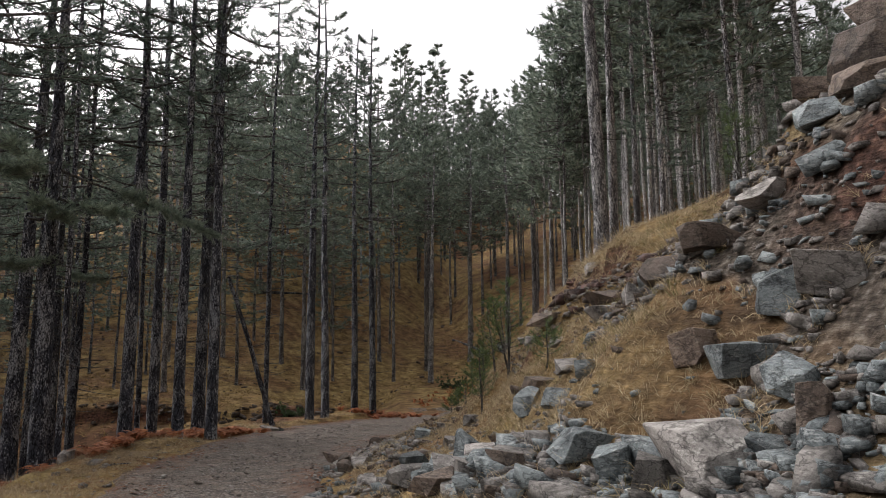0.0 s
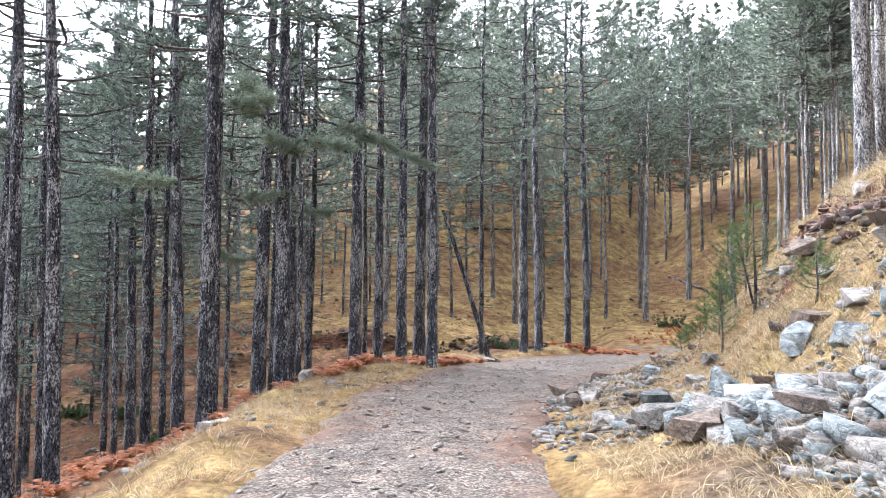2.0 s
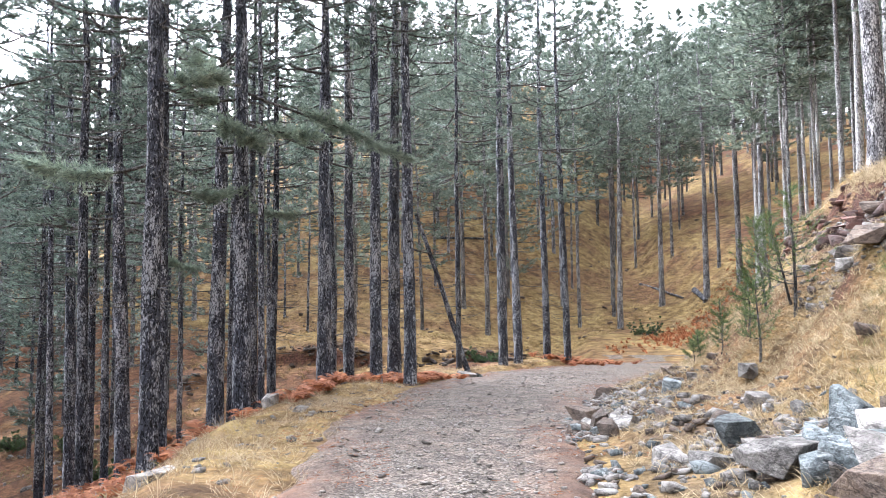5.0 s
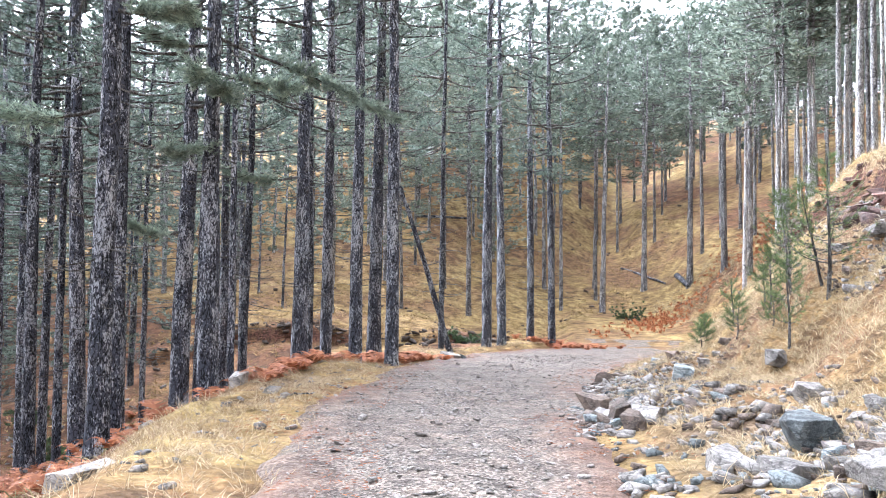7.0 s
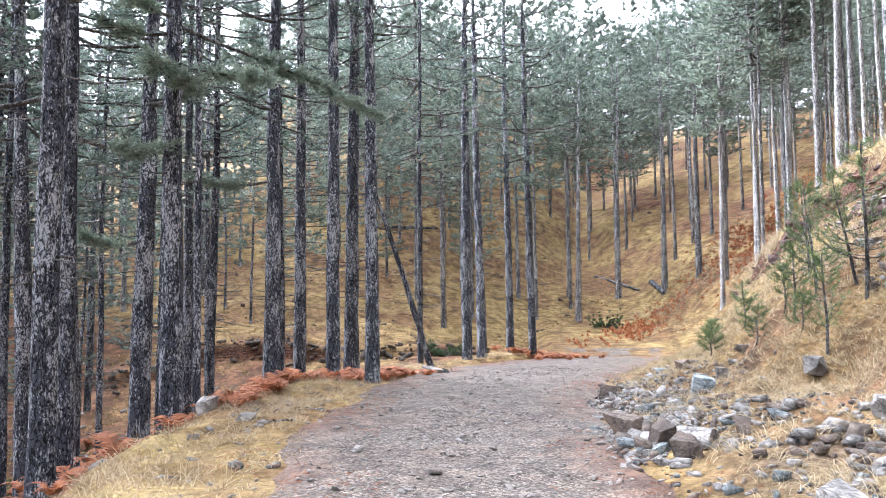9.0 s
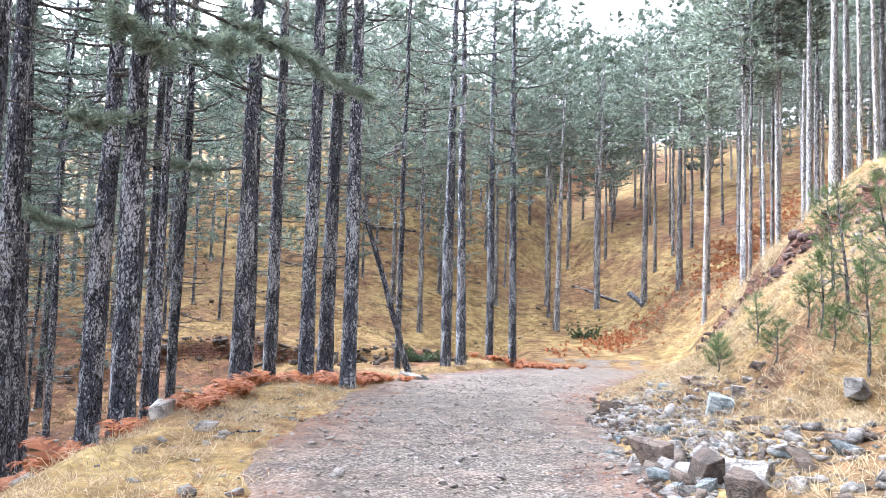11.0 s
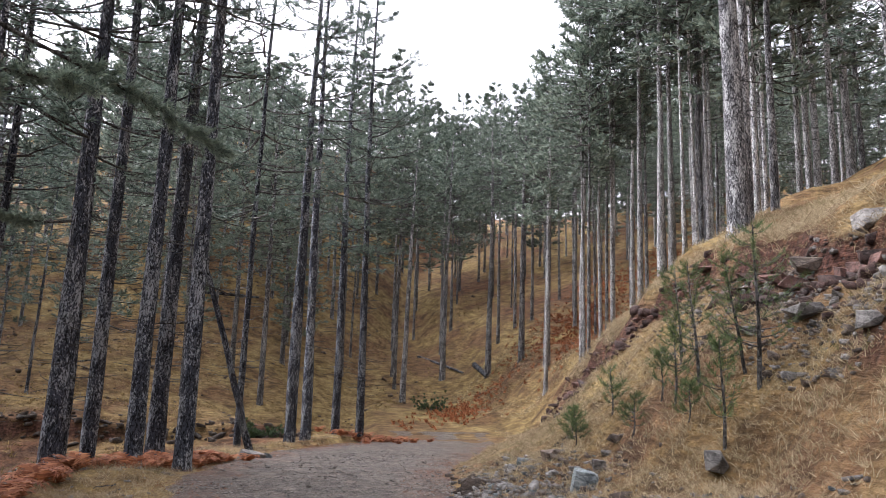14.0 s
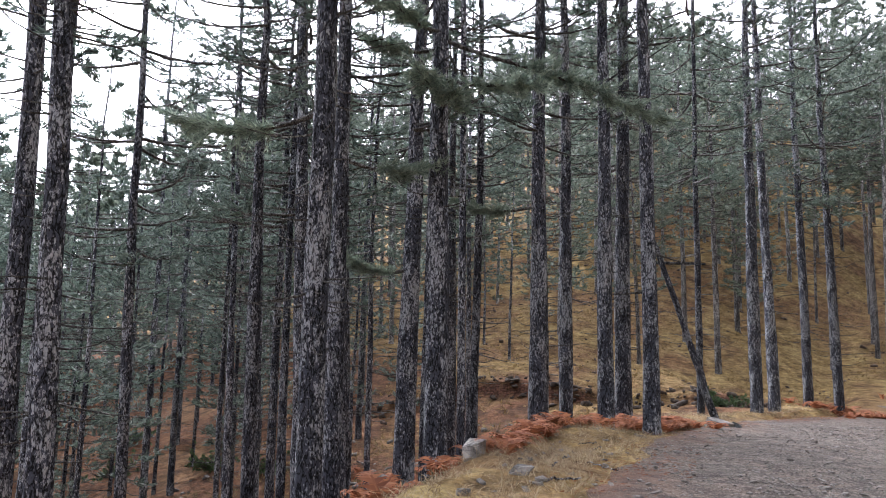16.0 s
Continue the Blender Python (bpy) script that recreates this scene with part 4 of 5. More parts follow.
ROADSIDE_ROCKS = [(4.45, 9.55, 0.95, 0.42, PAL), (4.75, 9.5, 0.45, 0.4, BLU), (5.35, 9.75, 0.4, 0.75, BLU), (5.35, 9.2, 0.75, 0.5, PAL), (4.05, 8.1, 0.8, 0.34, BRN), (4.25, 7.8, 0.45, 0.3, PAL), (4.5, 8.45, 0.8, 0.3, PAL),
                  (5.25, 11.4, 0.7, 0.4, BLU), (4.4, 11.5, 0.6, 0.2, PAL), (4.5, 10.9, 0.6, 0.22, PAL), (4.9, 14.0, 0.4, 0.35, BRN), (6.9, 13.2, 0.5, 0.3, PAL), (6.7, 10.1, 0.55, 0.5, BLU), (7.3, 10.6, 0.75, 0.45, BRN)]
for k, (x, y, w, h, m) in enumerate(ROADSIDE_ROCKS):
    rock(x, y, w, w * 0.75, h, m, 120 + k, 15 + 47 * k, (9 * math.sin(k), 9 * math.cos(k * 2)), 0.3)
FURTHER = [(5.4, 16.0, 0.55, 0.42, BRN), (5.1, 14.8, 0.5, 0.45, BRN), (8.75, 22.0, 0.6, 0.35, BRN), (10.4, 21.4, 0.45, 0.3, BRN), (8.9, 18.9, 0.6, 0.45, BLU), (5.4, 14.5, 0.5, 0.3, PAL), (9.8, 19.4, 0.35, 0.3, PAL), (9.2, 16.4, 0.6, 0.35, PAL),
           (11.4, 17.3, 0.4, 0.2, PAL), (11.6, 16.2, 0.75, 0.3, PAL), (9.8, 14.4, 0.6, 0.3, PAL), (12.9, 15.8, 0.75, 0.4, PAL), (13.3, 17.1, 0.8, 0.4, BRN)]
for k, (x, y, w, h, m) in enumerate(FURTHER):
    rock(x, y, w, w * 0.75, h, m, 150 + k, 25 + 53 * k, (9 * math.sin(k), 9 * math.cos(k * 2)), 0.22)
def beside_road(near, off):
    """The place that lies so far to the right of the track's right edge."""
    i = int(np.argmin(np.abs(ROAD[:, 1] - near)))
    t = unit(ROAD[min(i + 1, len(ROAD) - 1)] - ROAD[i - 1])
    p = ROAD[i] + t * (near - ROAD[i][1]) / t[1] + np.array([t[1], -t[0]]) * (float(half_width(near)) + off)
    return float(p[0]), float(p[1])


g = np.random.default_rng(79)
CREST = []
for near in np.arange(15, 45, 0.6):
    x, y = beside_road(near, float(lip_at(near)) - g.uniform(0.05, 0.5))
    w = g.uniform(0.28, 0.75)
    CREST.append((x, y, w, w * g.uniform(0.25, 0.4)))
for k, (x, y, w, h) in enumerate(CREST):
    rock(x, y, w, w * 0.8, h, RED, 180 + k, 40 * k, (5, 10 * math.sin(k)), 0.1, "dark red-brown ledge of layered rock under turf")
rock(8.2, 34.3, 0.95, 0.6, 0.42, PAL, 190, 20, (0, 5), 0.3, "low grey boulder at the outer edge of the bend", "boulder")
rock(8.75, 34.4, 0.35, 0.3, 0.3, BLU, 191, 20, (0, 5), 0.3, "small dark stone beside the grey boulder", "boulder")
rock(-0.2, 22.4, 0.75, 0.5, 0.42, PAL, 192, 70, (0, 5), 0.2, "mossy grey boulder at the verge's edge", "boulder")
rock(-1.55, 13.7, 1.5, 0.4, 0.24, PAL, 193, 72, (0, 6), 0.2, "grey slab at the verge's outer edge", "boulder")
rock(0.45, 20.0, 0.3, 0.25, 0.16, PAL, 194, 10, (0, 5), 0.3, "flat grey stone in the verge grass")

STONES = [rock_mesh(200 + k, 1.35, 0.95, 0.7, (PAL, BLU, PAL, BRN)[k % 4], 1) for k in range(12)]


def stone_spots(seed, n, test, x0=0, x1=22, y0=3, y1=34):
    g = np.random.default_rng(seed)
    x, y = g.uniform(x0, x1, n * 14), g.uniform(y0, y1, n * 14)
    z, r, l = ground_z(x, y)
    near = road_frame(x, y)[1]
    keep = g.uniform(size=len(x)) < test(x, y, r, near)
    return x[keep][:n], y[keep][:n], z[keep][:n], g


def rubble_density(x, y, r, near):
    strip = np.where((r > np.interp(near, [9.5, 12], [1.6, -0.1])) & (r < 3.4), np.clip(1.15 - 0.3 * r, 0, 1) * np.clip((30 - near) / 6, 0, 1), 0)
    slope = np.where((r >= 1.7) & (r < 9), np.clip((14.5 - near) / 4, 0, 1), 0) * np.where((r > 2.9) & (r < 4.7) & (near > 5.6), 0.05, np.where(r > 4.4, 0.65, 0.8))
    upper = np.where((r >= 4.6) & (r < 7.0), 0.45 * np.clip((28 - near) / 6, 0, 1), 0)
    return np.maximum(np.maximum(strip * 0.8, slope), upper) * np.clip(0.35 + 1.1 * vnoise(x, y, 1.5, 41) + 0.5 * vnoise(x, y, 0.6, 42), 0.03, 1)


xs, ys, zs, g = stone_spots(11, 260, rubble_density)
for k in range(len(xs)):
    me = STONES[int(g.integers(12))]
    s = (0.6 if xs[k] > 7 else 1.0) * float(np.clip(g.lognormal(-2.1 if ys[k] > 11 else -1.7, 0.5), 0.09, 0.5))
    ob = new("stone", me)
    ob.matrix_basis = pose(xs[k], ys[k], zs[k] + 0.12 * s, g.uniform(-20, 20), g.uniform(-20, 20), g.uniform(0, 360)) @ Matrix.Diagonal((s, s, s * g.uniform(0.7, 1.2), 1))
    tagged(ob, ROCK_LABEL[me.materials[0]], "stone", "stones of the bank")


def rubble(name, label, mat, x, y, z, sizes, g, tall=(0.5, 1.2)):
    """Many small stones in one mesh."""
    base = [np.array([v.co for v in me.vertices]) for me in STONES[:6]]
    tris = []
    for me in STONES[:6]:
        me.calc_loop_triangles()
        tris.append(np.array([t.vertices for t in me.loop_triangles]))
    vs, fs, at = [], [], 0
    for k in range(len(x)):
        i = int(g.integers(6))
        a = g.uniform(0, 6.3)
        co = base[i] * sizes[k] * np.array([1, g.uniform(0.55, 1.1), g.uniform(*tall)])
        co = np.stack([co[:, 0] * math.cos(a) - co[:, 1] * math.sin(a), co[:, 0] * math.sin(a) + co[:, 1] * math.cos(a), co[:, 2] + g.uniform(-0.4, 0.4) * co[:, 0]], -1)
        vs.append(co + np.array([x[k], y[k], z[k] + 0.1 * sizes[k]]))
        fs.append(tris[i] + at)
        at += len(co)
    tagged(new(name, mesh_of(name, np.concatenate(vs), [np.concatenate(fs)], mat)), label, "gravel", kind="stuff")


def lip_density(x, y, r, near):
    return np.where((r > lip_at(near) - 1.2) & (r < lip_at(near) + 0.1) & (near > 12), np.clip((46 - near) / 8, 0, 1) * np.clip(0.45 + 1.0 * vnoise(x, y, 1.4, 49), 0.02, 1), 0)


xs, ys, zs, g = stone_spots(28, 1500, lip_density, 6, 34, 10, 48)
rubble("rubble", "dark red-brown broken rock and soil under the turf's edge", RED, xs, ys, zs, np.clip(g.lognormal(-1.75, 0.5, len(xs)), 0.06, 0.6), g)
for k, (mat, tone) in enumerate(((PAL, "pale grey"), (BLU, "blue-grey"), (BRN, "brown"))):
    xs, ys, zs, g = stone_spots(20 + k, 3600, rubble_density if mat is not BLU else lambda x, y, r, near: rubble_density(x, y, r, near) * np.where(near > 12, 0.25, 1.0) * (r < 4))
    rubble("rubble", "loose %s rubble on the roadside bank" % tone, mat, xs, ys, zs, np.clip(g.lognormal(-2.45, 0.5, len(xs)), 0.03, 0.3), g)


def strip_density(x, y, r, near):
    return np.where((r > 0.05) & (r < 3.0) & (near > 9), np.clip(1.1 - 0.3 * r, 0, 1) * np.clip((29 - near) / 6, 0, 1) * np.clip(0.45 + 0.9 * vnoise(x, y, 1.0, 48), 0.06, 1), 0)


for k, (mat, tone) in enumerate(((PAL, "pale grey"), (BLU, "blue-grey"), (BRN, "brown"))):
    xs, ys, zs, g = stone_spots(35 + k, (1500, 450, 700)[k], strip_density)
    rubble("rubble", "band of broken %s stones beside the track" % tone, mat, xs, ys, zs, np.clip(g.lognormal(-2.75, 0.6, len(xs)), 0.03, 0.3), g)


def slide_density(x, y, r, near):
    low = np.where(near < 5.6, np.where(r < 4.6, 1.0, 0.25), np.where(r < 3.0, 1.0, np.where(r > 4.7, np.where(r < 5.7, 0.5, 0.2), 0.04)))
    return np.where((r > 1.7) & (r < 8) & (near < 12.5), low * np.clip((13 - near) / 3, 0, 1) * np.clip(0.75 + 0.8 * vnoise(x, y, 1.2, 46), 0.1, 1), 0)


for k, (mat, tone) in enumerate(((BLU, "blue-grey"), (PAL, "pale grey"))):
    xs, ys, zs, g = stone_spots(25 + k, 1900, slide_density, 2, 12, -3, 13.5)
    rubble("rubble", "heap of broken %s stones on the slide" % tone, mat, xs, ys, zs, np.clip(g.lognormal(-2.35, 0.65, len(xs)), 0.04, 0.5), g)


def road_stones():
    g = np.random.default_rng(31)
    n = 42000
    x, y = g.uniform(-3, 18, n), g.uniform(3.5, 38, n)
    d, near = road_frame(x, y)
    hw = half_width(near)
    ok = (np.abs(d) < hw * 1.02) & (g.uniform(size=n) < 0.35 + 0.5 * np.exp(-((np.abs(d) / hw - 0.1) / 0.25) ** 2) + 0.3 * vnoise(x, y, 1.1, 44))
    f = np.abs(d) / hw
    surface = road_level(near) + 0.052 - 0.035 * np.exp(-((f - 0.52) / 0.16) ** 2) + 0.025 * vnoise(x, y, 0.8, 32) + 0.012 * vnoise(x, y, 0.3, 33)
    x, y = x[ok], y[ok]
    rubble("road_stones", "small loose stones pressed into the gravel track", ROCK_GRAVEL, x, y, surface[ok], np.clip(g.lognormal(-3.3, 0.5, len(x)), 0.015, 0.15), g, (0.2, 0.6))


road_stones()


# ---- grass ----
def grass(name, label, mat, seed, x, y, z, blades, length, width, flop):
    g = np.random.default_rng(seed)
    n = len(x)
    c = np.stack([x, y, z - 0.01], -1)[:, None] + np.concatenate([g.normal(0, length * 0.22, (n, blades, 2)), np.zeros((n, blades, 1))], -1)
    lean = np.concatenate([g.normal(0, flop, (n, 1, 2)) * 0.6 + g.normal(0, flop, (n, blades, 2)), np.ones((n, blades, 1))], -1)
    up = unit(lean)
    ln = length * g.uniform(0.45, 1.15, (n, blades, 1)) * g.uniform(0.6, 1.2, (n, 1, 1))
    side = unit(np.cross(up, g.normal(size=(n, blades, 3)))) * width * 0.5
    midp = c + up * ln * 0.55
    tip = midp + unit(up + np.concatenate([lean[..., :2] * 0.8, np.full((n, blades, 1), -0.35)], -1)) * ln * 0.5
    v = np.stack([c - side, c + side, midp + side * 0.7, midp - side * 0.7, tip], 2).reshape(-1, 5, 3)
    base = np.arange(len(v))[:, None] * 5
    quads, tris = base + np.array([[0, 1, 2, 3]]), base + np.array([[3, 2, 4]])
    tagged(new(name, mesh_of(name, v.reshape(-1, 3), [quads, tris], mat)), label, "grass", kind="stuff")


def spots(seed, n, x0, x1, y0, y1, test):
    g = np.random.default_rng(seed)
    x, y = g.uniform(x0, x1, n), g.uniform(y0, y1, n)
    z, r, l = ground_z(x, y)
    near = road_frame(x, y)[1]
    keep = g.uniform(size=n) < test(x, y, r, l, near)
    return x[keep], y[keep], z[keep]


def left_verge(x, y, r, l, near):
    return np.where((l > -0.5) & (l < verge_width(near) + 1.0) & (near < 46), np.clip(0.3 + 0.9 * l + 0.5 * vnoise(x, y, 0.6, 57), 0.02, 1) * np.clip(0.75 + 0.7 * vnoise(x, y, 0.9, 51), 0.08, 1), 0)


def right_bank(x, y, r, l, near):
    stony = np.clip((16 - near) / 5, 0, 1) * np.where((r > 2.8) & (r < 4.8) & (near > 5.4), -0.2, np.where(r < 1.7, np.where(near < 11, -0.2, 0.3), np.where(r < 3.2, 0.5, 0.6)))
    edge = np.clip((r - np.where(near < 27, 0.35, 0.2)) / 1.6, 0, 1) * np.where((r > lip_at(near) - 0.9) & (r < lip_at(near)) & (near > 13), 0.15, 1.0)
    return np.where((r > 0.1) & (r < 10.5) & (near < 60), edge * np.clip(0.85 - stony + 0.7 * vnoise(x, y, 1.3, 52), 0.02, 1), 0)


grass("dry_grass", "golden dry grass along the road's edge", DRY_GRASS, 61, *spots(62, 30000, -4, 20, 3, 46, left_verge), 11, 0.25, 0.008, 0.75)
grass("dry_grass", "golden dry grass on the bank", BANK_GRASS, 63, *spots(64, 92000, 2, 30, 4, 46, right_bank), 11, 0.21, 0.0075, 0.75)
grass("green_grass", "faded green grass among the dry tufts", GREEN_GRASS, 65, *spots(66, 22000, -4, 34, 4, 50, lambda x, y, r, l, near: np.maximum(0.3 * left_verge(x, y, r, l, near), right_bank(x, y, r, l, near)) * (vnoise(x, y, 3.5, 53) > 0.2)), 9, 0.24, 0.010, 0.5)
grass("hill_grass", "matted golden grass of the hillside", HILL_GRASS, 67, *spots(68, 26000, -12, 60, 38, 100, lambda x, y, r, l, near: np.where((uv(x, y)[0] > 31), 0.5 + 0.5 * vnoise(x, y, 3, 54), 0)), 4, 0.30, 0.05, 0.9)
grass("valley_grass", "thin rusty grass and needles below the road", GREEN_GRASS, 69, *spots(70, 9000, -22, 3, 12, 46, lambda x, y, r, l, near: np.where(l > verge_width(near) + 0.6, 0.5 + 0.5 * vnoise(x, y, 3, 55), 0)), 5, 0.28, 0.02, 0.8)


def turf_lip(x, y, r, l, near):
    return np.where((r > lip_at(near) + 0.05) & (r < lip_at(near) + 1.0) & (near > 11) & (near < 48), np.clip(0.6 + 0.8 * vnoise(x, y, 1.0, 56), 0.1, 1), 0)


grass("turf_grass", "long straw-coloured grass hanging over the bank's crest", BANK_GRASS, 71, *spots(72, 26000, 6, 34, 8, 48, turf_lip), 14, 0.5, 0.012, 0.8)
grass("slope_grass", "flattened straw-coloured grass on the slope above the bend", BANK_GRASS, 73, *spots(74, 22000, 12, 52, 30, 68, lambda x, y, r, l, near: np.where((r > 0.8) & (uv(x, y)[0] < 32) & (vnoise(x, y, 2.5, 60) > -0.25), 0.6, 0)), 5, 0.36, 0.03, 0.9)


# ---- dead bracken ----
def bracken_mesh(seed, fronds, size):
    g = np.random.default_rng(seed)
    vs, fs, at = [], [], 0
    for _ in range(fronds):
        az, ln = g.uniform(0, 6.3), size * g.uniform(0.6, 1.1)
        t = np.linspace(0, 1, 11)
        out = ln * 0.85 * t
        zz = ln * (1.25 * t - 0.95 * t ** 2.2) + 0.02
        p = np.stack([np.cos(az) * out, np.sin(az) * out, zz], -1)
        sd = np.array([-math.sin(az), math.cos(az), 0])
        for k in range(1, 11):
            w = ln * 0.30 * (1 - t[k]) ** 0.7 + 0.02
            for s in (-1, 1):
                tip = p[k] + sd * s * w + (p[k] - p[k - 1]) * 0.6 + np.array([0, 0, -0.25 * w * g.uniform(0, 1)])
                vs += [p[k - 1], p[k], tip]
                fs.append((at, at + 1, at + 2))
                at += 3
    return mesh_of("bracken", np.array(vs), [np.array(fs)], BRACKEN)


FERNS = [bracken_mesh(k, 7 + k, 0.55) for k in range(4)]


def fern(x, y, s, g, label="rust-orange dead bracken along the road's edge"):
    ob = new("bracken_fern", FERNS[int(g.integers(4))])
    ob.matrix_basis = pose(x, y, gz(x, y) - 0.02, 0, 0, g.uniform(0, 360)) @ Matrix.Diagonal((s, s, s, 1))
    return tagged(ob, label, "fern", "bracken")


g = np.random.default_rng(77)
BERM = np.array([(-0.6, 23.0), (0.2, 26.6), (1.95, 29.2), (4.2, 31.8), (6.6, 34.0)])
for k in range(125):
    t = g.uniform(0, 3.999)
    at = BERM[int(t)] * (1 - t % 1) + BERM[int(t) + 1] * (t % 1)
    fern(at[0] + 0.4 + g.normal(0, 0.38), at[1] + g.normal(0, 0.45) - 0.3, g.uniform(0.7, 1.5), g)
for k in range(34):
    fern(18.6 + g.normal(0, 1.5), 45.9 + g.normal(0, 0.8), g.uniform(1.0, 1.7), g)
for k in range(60):
    fern(g.uniform(-9, -1), g.uniform(20, 42), g.uniform(1.0, 1.8), g, "rusty dead bracken on the wooded slope")
for k in range(40):
    fern(g.uniform(-7, -2), g.uniform(15, 30), g.uniform(0.8, 1.4), g, "rusty dead bracken on the wooded slope")


def bracken_stuff(name, label, seed, n, centre, spread, turn):
    g = np.random.default_rng(seed)
    x, y = g.normal(0, spread[0], n), g.normal(0, spread[1], n)
    a = radians(turn)
    px, py = centre[0] + x * math.cos(a) - y * math.sin(a), centre[1] + x * math.sin(a) + y * math.cos(a)
    z = ground_z(px, py)[0]
    vn, tn = sprays(g, np.stack([px, py, z + 0.05], -1), np.tile([0, 0, 1.0], (n, 1)), 8, 0.3, 0.10, 1.2)
    tagged(new(name, mesh_of(name, vn, [tn], BRACKEN)), label, "fern", kind="stuff")


bracken_stuff("bracken_patch", "rust-red dead bracken beside the gully", 81, 300, (34.6, 59.8), (4.8, 1.3), 34)
for k, (x, y, n) in enumerate([(45, 59.5, 120), (51, 65, 420), (58, 67, 420), (68, 73, 420), (79, 75, 420)]):
    bracken_stuff("bracken_patch", "rust-red dead bracken and litter among the hillside pines", 83 + k, n, (x, y), (4.5, 2.6), 40)
bracken_stuff("bracken_patch", "rust-red dead bracken under the pale pines", 82, 900, (52, 56), (6, 4), 20)


# ---- young pines and the green shrub ----
def sapling(x, y, h, seed, lean=0.0, label="young green pine sapling growing on the grassy bank"):
    g = np.random.default_rng(seed)
    base = new("pine_sapling")
    base.location = (x, y, gz(x, y))
    tagged(base, label, "sapling", "young pines")
    t = np.linspace(0, 1, 10)
    path = np.stack([lean * h * t ** 0.8 + 0.02 * np.sin(t * 7), 0.02 * np.cos(t * 6), h * t - 0.06], -1)
    v, q = tubes(path[None], (0.010 + 0.012 * h) * (1 - 0.75 * t)[None], 7)
    part("trunk", mesh_of("sapling_trunk", v, [q], TWIG, True), base)
    k = int(8 + 13 * h)
    f = g.uniform(0.22, 0.97, k)
    z0, ln = f * h, (0.36 * h * (1 - f) ** 0.7 + 0.10) * g.uniform(0.6, 1.15, k)
    lim = limb_paths(g, z0, ln, g.uniform(0, 6.3, k), np.full(k, -0.1), np.full(k, 0.55), wave=0.03)
    lim[..., 0] += lean * h * (f ** 0.8)[:, None]
    v, q = tubes(lim, (0.004 + 0.008 * ln)[:, None] * np.linspace(1, 0.4, 6)[None], 4)
    tagged(part("branchwork", mesh_of("sapling_branchwork", v, [q], TWIG), base), kind="stuff")
    c = np.concatenate([lim[:, j] for j in (2, 3, 4, 5)] + [path[-3:]])
    way = np.concatenate([unit(lim[:, 5] - lim[:, 2])] * 4 + [np.tile([0, 0, 1.0], (3, 1))])
    vn, tn = sprays(g, c, way, 13, 0.12, 0.008, 0.6)
    part("needles", mesh_of("sapling_needles", vn, [tn], NEEDLE_YOUNG), base)
    return base


YOUNG = [(10.35, 16.4, 2.7, 0.0), (9.55, 16.5, 1.7, -0.03), (12.0, 19.2, 2.0, -0.08), (10.65, 18.3, 1.4, 0.02), (11.75, 20.9, 1.1, -0.05), (10.85, 17.9, 2.2, -0.12), (10.6, 16.8, 1.9, -0.25), (12.1, 22.6, 0.8, 0.05),
         (11.9, 22.2, 0.7, -0.1), (10.5, 19.2, 0.8, 0.1), (11.3, 21.6, 0.6, 0.0), (10.1, 17.6, 0.7, 0.1), (8.9, 7.4, 1.6, 0.05), (9.6, 4.9, 1.5, -0.05), (8.2, 11.6, 1.0, 0.05), (11.0, 18.9, 1.0, 0.0)]
for k, (x, y, h, lean) in enumerate(YOUNG):
    sapling(x, y, h, 400 + k, lean)


def shrub(x, y, s, seed, label):
    g = np.random.default_rng(seed)
    base = new("shrub")
    base.location = (x, y, gz(x, y))
    tagged(base, label, "shrub")
    k = 26
    lim = limb_paths(g, np.zeros(k), s * g.uniform(0.5, 1, k), g.uniform(0, 6.3, k), np.full(k, -0.3), g.uniform(0.2, 0.9, k), wave=0.05)
    v, q = tubes(lim, np.tile(np.linspace(0.03, 0.008, 6), (k, 1)), 4)
    part("stems", mesh_of("shrub_stems", v, [q], TWIG), base)
    c = np.concatenate([lim[:, j] for j in (2, 3, 4, 5)])
    vn, tn = sprays(g, c + g.normal(0, 0.12 * s, c.shape), np.tile([0, 0, 0.6], (len(c), 1)), 30, 0.16, 0.07, 1.0)
    part("leaves", mesh_of("shrub_leaves", vn, [tn], SHRUB), base)


shrub(32.3, 61.6, 1.7, 5, "low bright green shrub in the gully")
for k, (x, y, s) in enumerate([(-20.5, 49.5, 2.0), (-13.6, 46.5, 1.3), (-10.2, 44.0, 1.1), (-21.5, 54.5, 1.8), (12.6, 46.2, 1.1), (-7.4, 38.2, 1.0), (-16.2, 39.0, 1.5)]):
    shrub(x, y, s, 30 + k, "dull green shrub on the needle-strewn wooded slope")


# ---- fallen needles, twigs and hillside stones ----
def litter_stuff(name, label, mat, seed, x, y, z, count, length, width):
    g = np.random.default_rng(seed)
    c = np.stack([x, y, z + 0.012], -1)
    vn, tn = sprays(g, c, np.tile([0, 0, 0.05], (len(x), 1)), count, length, width, 1.0, 0.12)
    tagged(new(name, mesh_of(name, vn, [tn], mat)), label, "litter", kind="stuff")


def edge_litter(x, y, r, l, near):
    return np.where((near > 3) & (near < 44) & (np.maximum(r, l) > -1.1) & (np.maximum(r, l) < 0.9), np.clip(0.35 + 0.8 * vnoise(x, y, 1.2, 58) - 0.25 * np.abs(np.maximum(r, l)), 0, 1) * np.where(l > r, 1.0, 0.35), 0)


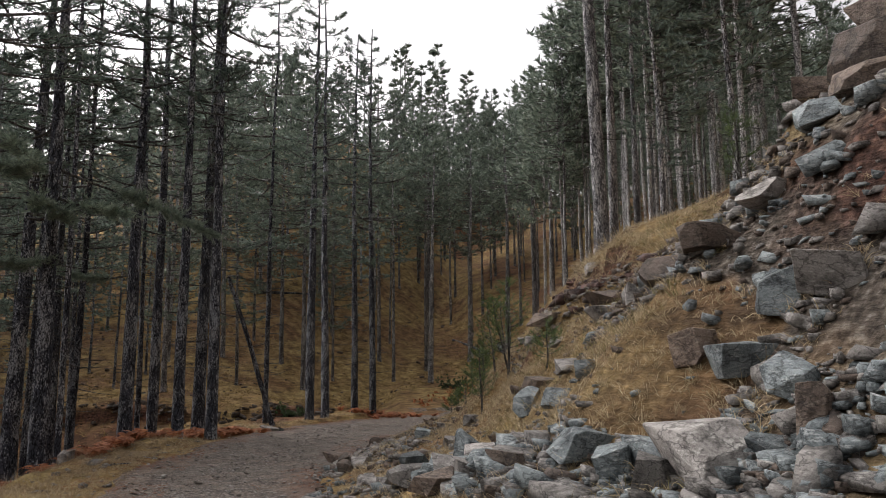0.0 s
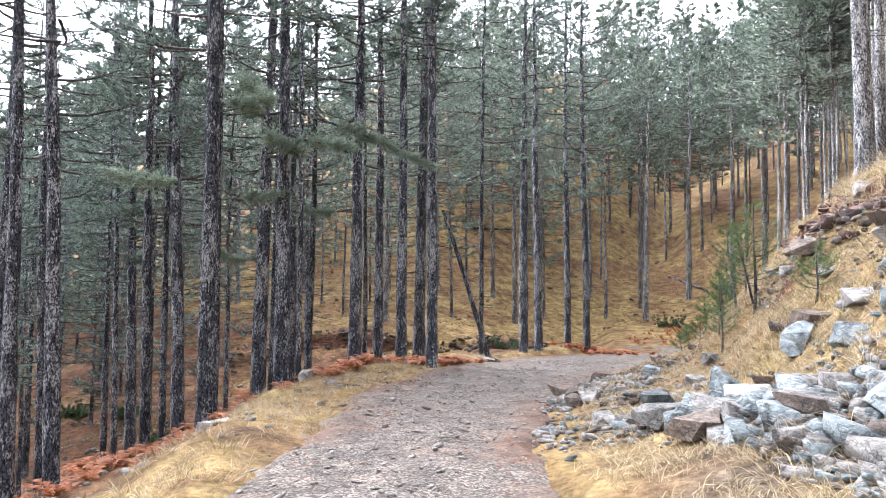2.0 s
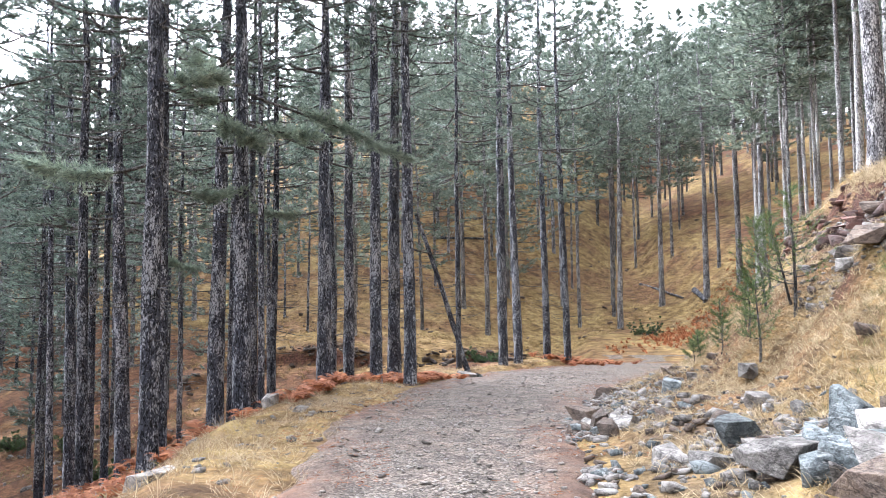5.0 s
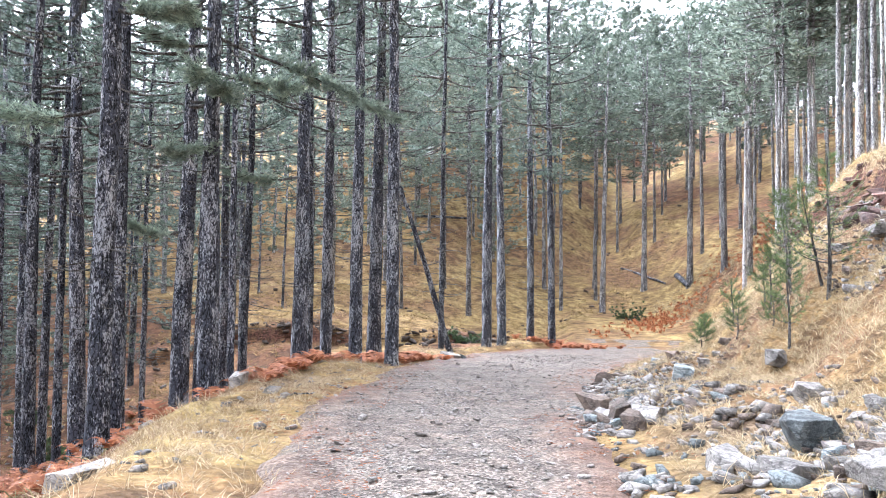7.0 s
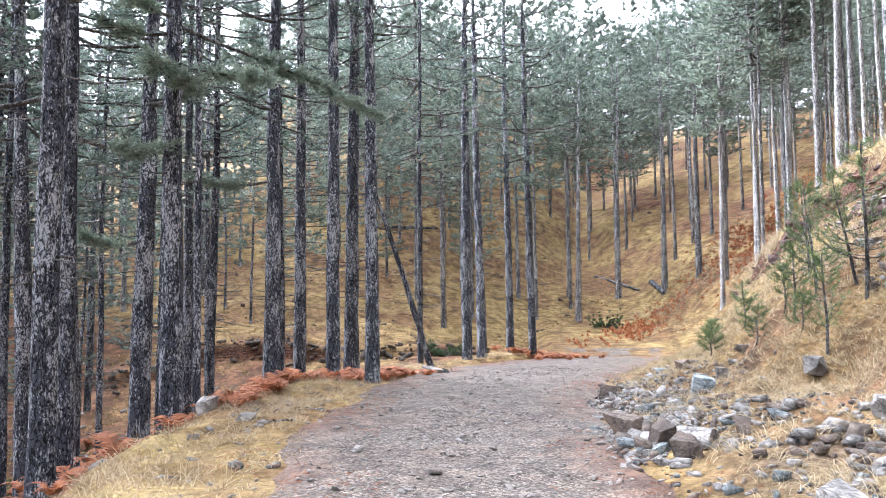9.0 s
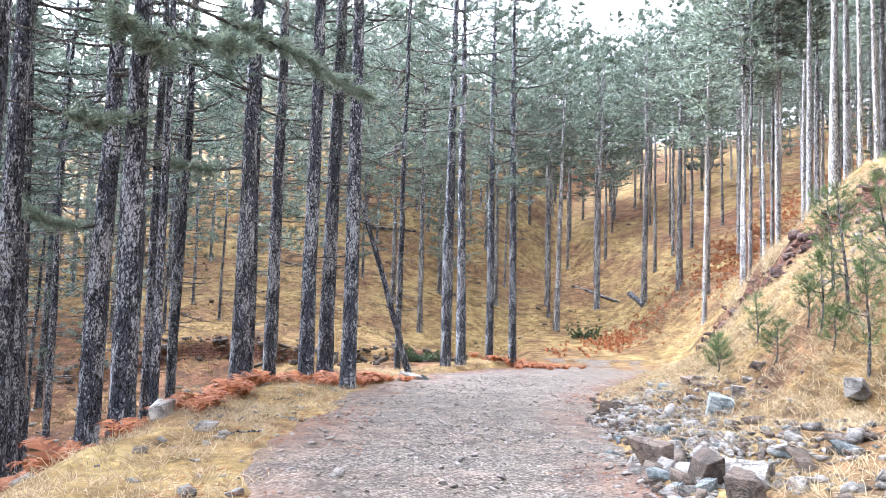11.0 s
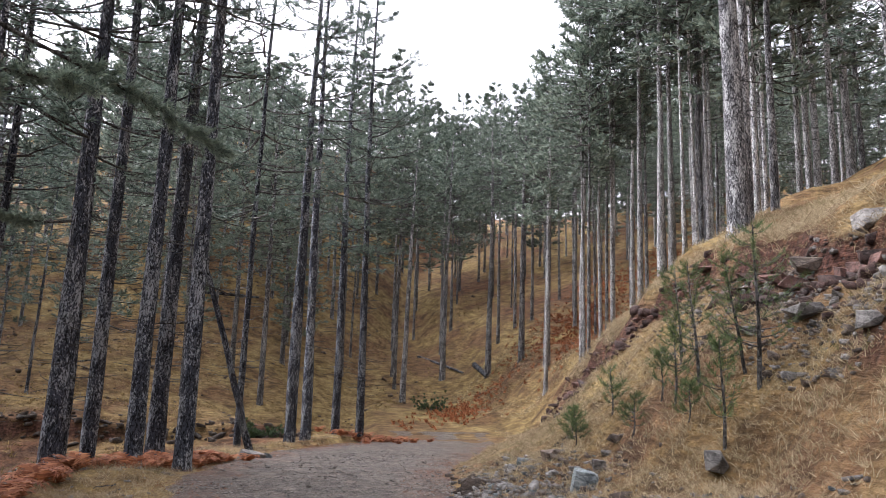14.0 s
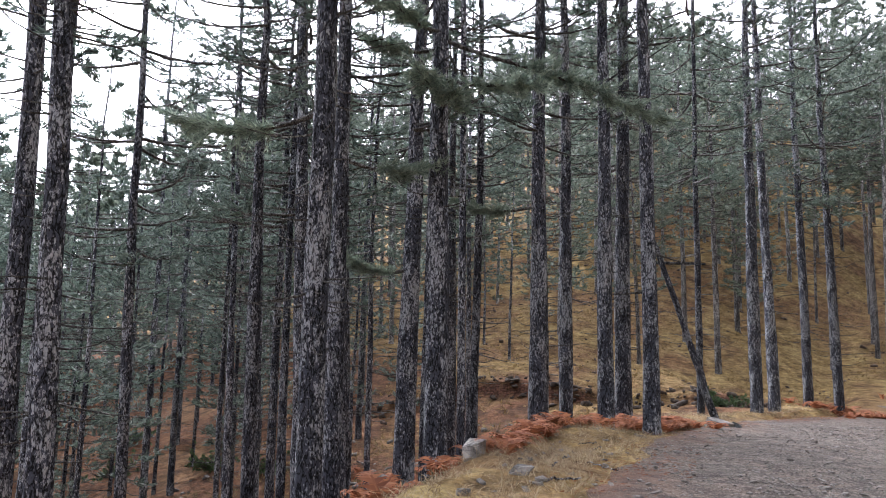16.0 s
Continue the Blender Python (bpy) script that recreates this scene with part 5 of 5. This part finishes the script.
ex, ey, ez = spots(90, 60000, -4, 18, 3, 44, edge_litter)
litter_stuff("needle_litter", "rusty fallen pine needles along the track's edges", BRACKEN, 91, ex, ey, np.maximum(ez, road_level(road_frame(ex, ey)[1]) + 0.05), 3, 0.085, 0.007)
g = np.random.default_rng(92)
hx, hy = g.uniform(-10, 60, 900), g.uniform(44, 100, 900)
ok = (uv(hx, hy)[0] > 31) & (vnoise(hx, hy, 5, 59) > -0.1)
rubble("hill_stones", "scattered dark stones in the hillside grass", ROCK_BROWN, hx[ok], hy[ok], ground_z(hx[ok], hy[ok])[0], np.clip(g.lognormal(-1.5, 0.4, ok.sum()), 0.1, 0.6), g)
sx = g.uniform(-6, 16, 260)
sy = 48.3 - 0.16 * (sx - 6) + 1.1 * vnoise(sx, sx * 0 + 48, 6, 8) + g.normal(0.1, 0.5, 260)
rubble("scarp_stones", "dark broken stones under the eroded step", ROCK_BROWN, sx, sy, ground_z(sx, sy)[0], np.clip(g.lognormal(-1.5, 0.5, 260), 0.08, 0.6), g)
vx, vy, vz = spots(93, 5000, -16, 3, 12, 46, lambda x, y, r, l, near: np.where(l > verge_width(near) + 0.8, 0.25, 0))
rubble("valley_stones", "mossy grey stones on the slope below the road", ROCK_PALE, vx[:500], vy[:500], vz[:500], np.clip(g.lognormal(-1.7, 0.5, 500), 0.08, 0.6), g)
wx, wy, wz = spots(94, 3000, -3, 8, 10, 34, lambda x, y, r, l, near: np.where((l > 0.0) & (l < verge_width(near)), 0.5, 0))
rubble("verge_stones", "small grey stones scattered in the verge grass", ROCK_PALE, wx[:170], wy[:170], wz[:170], np.clip(g.lognormal(-2.5, 0.5, 170), 0.04, 0.26), g)
for k in range(16):
    x, y, a, ln = g.uniform(-1.2, 3.0), g.uniform(14, 29), g.uniform(0, 6.3), g.uniform(0.3, 0.8)
    if -4.6 < side_of(x, y)[0] < -2.4:
        x1, y1 = x + ln * math.cos(a), y + ln * math.sin(a)
        dead_stem("dead_stick", (x, y, gz(x, y) + 0.04), (x1, y1, gz(x1, y1) + 0.05), 0.014, 0.007, "thin dead stick lying in the verge grass", "stick", 500 + k, 0)
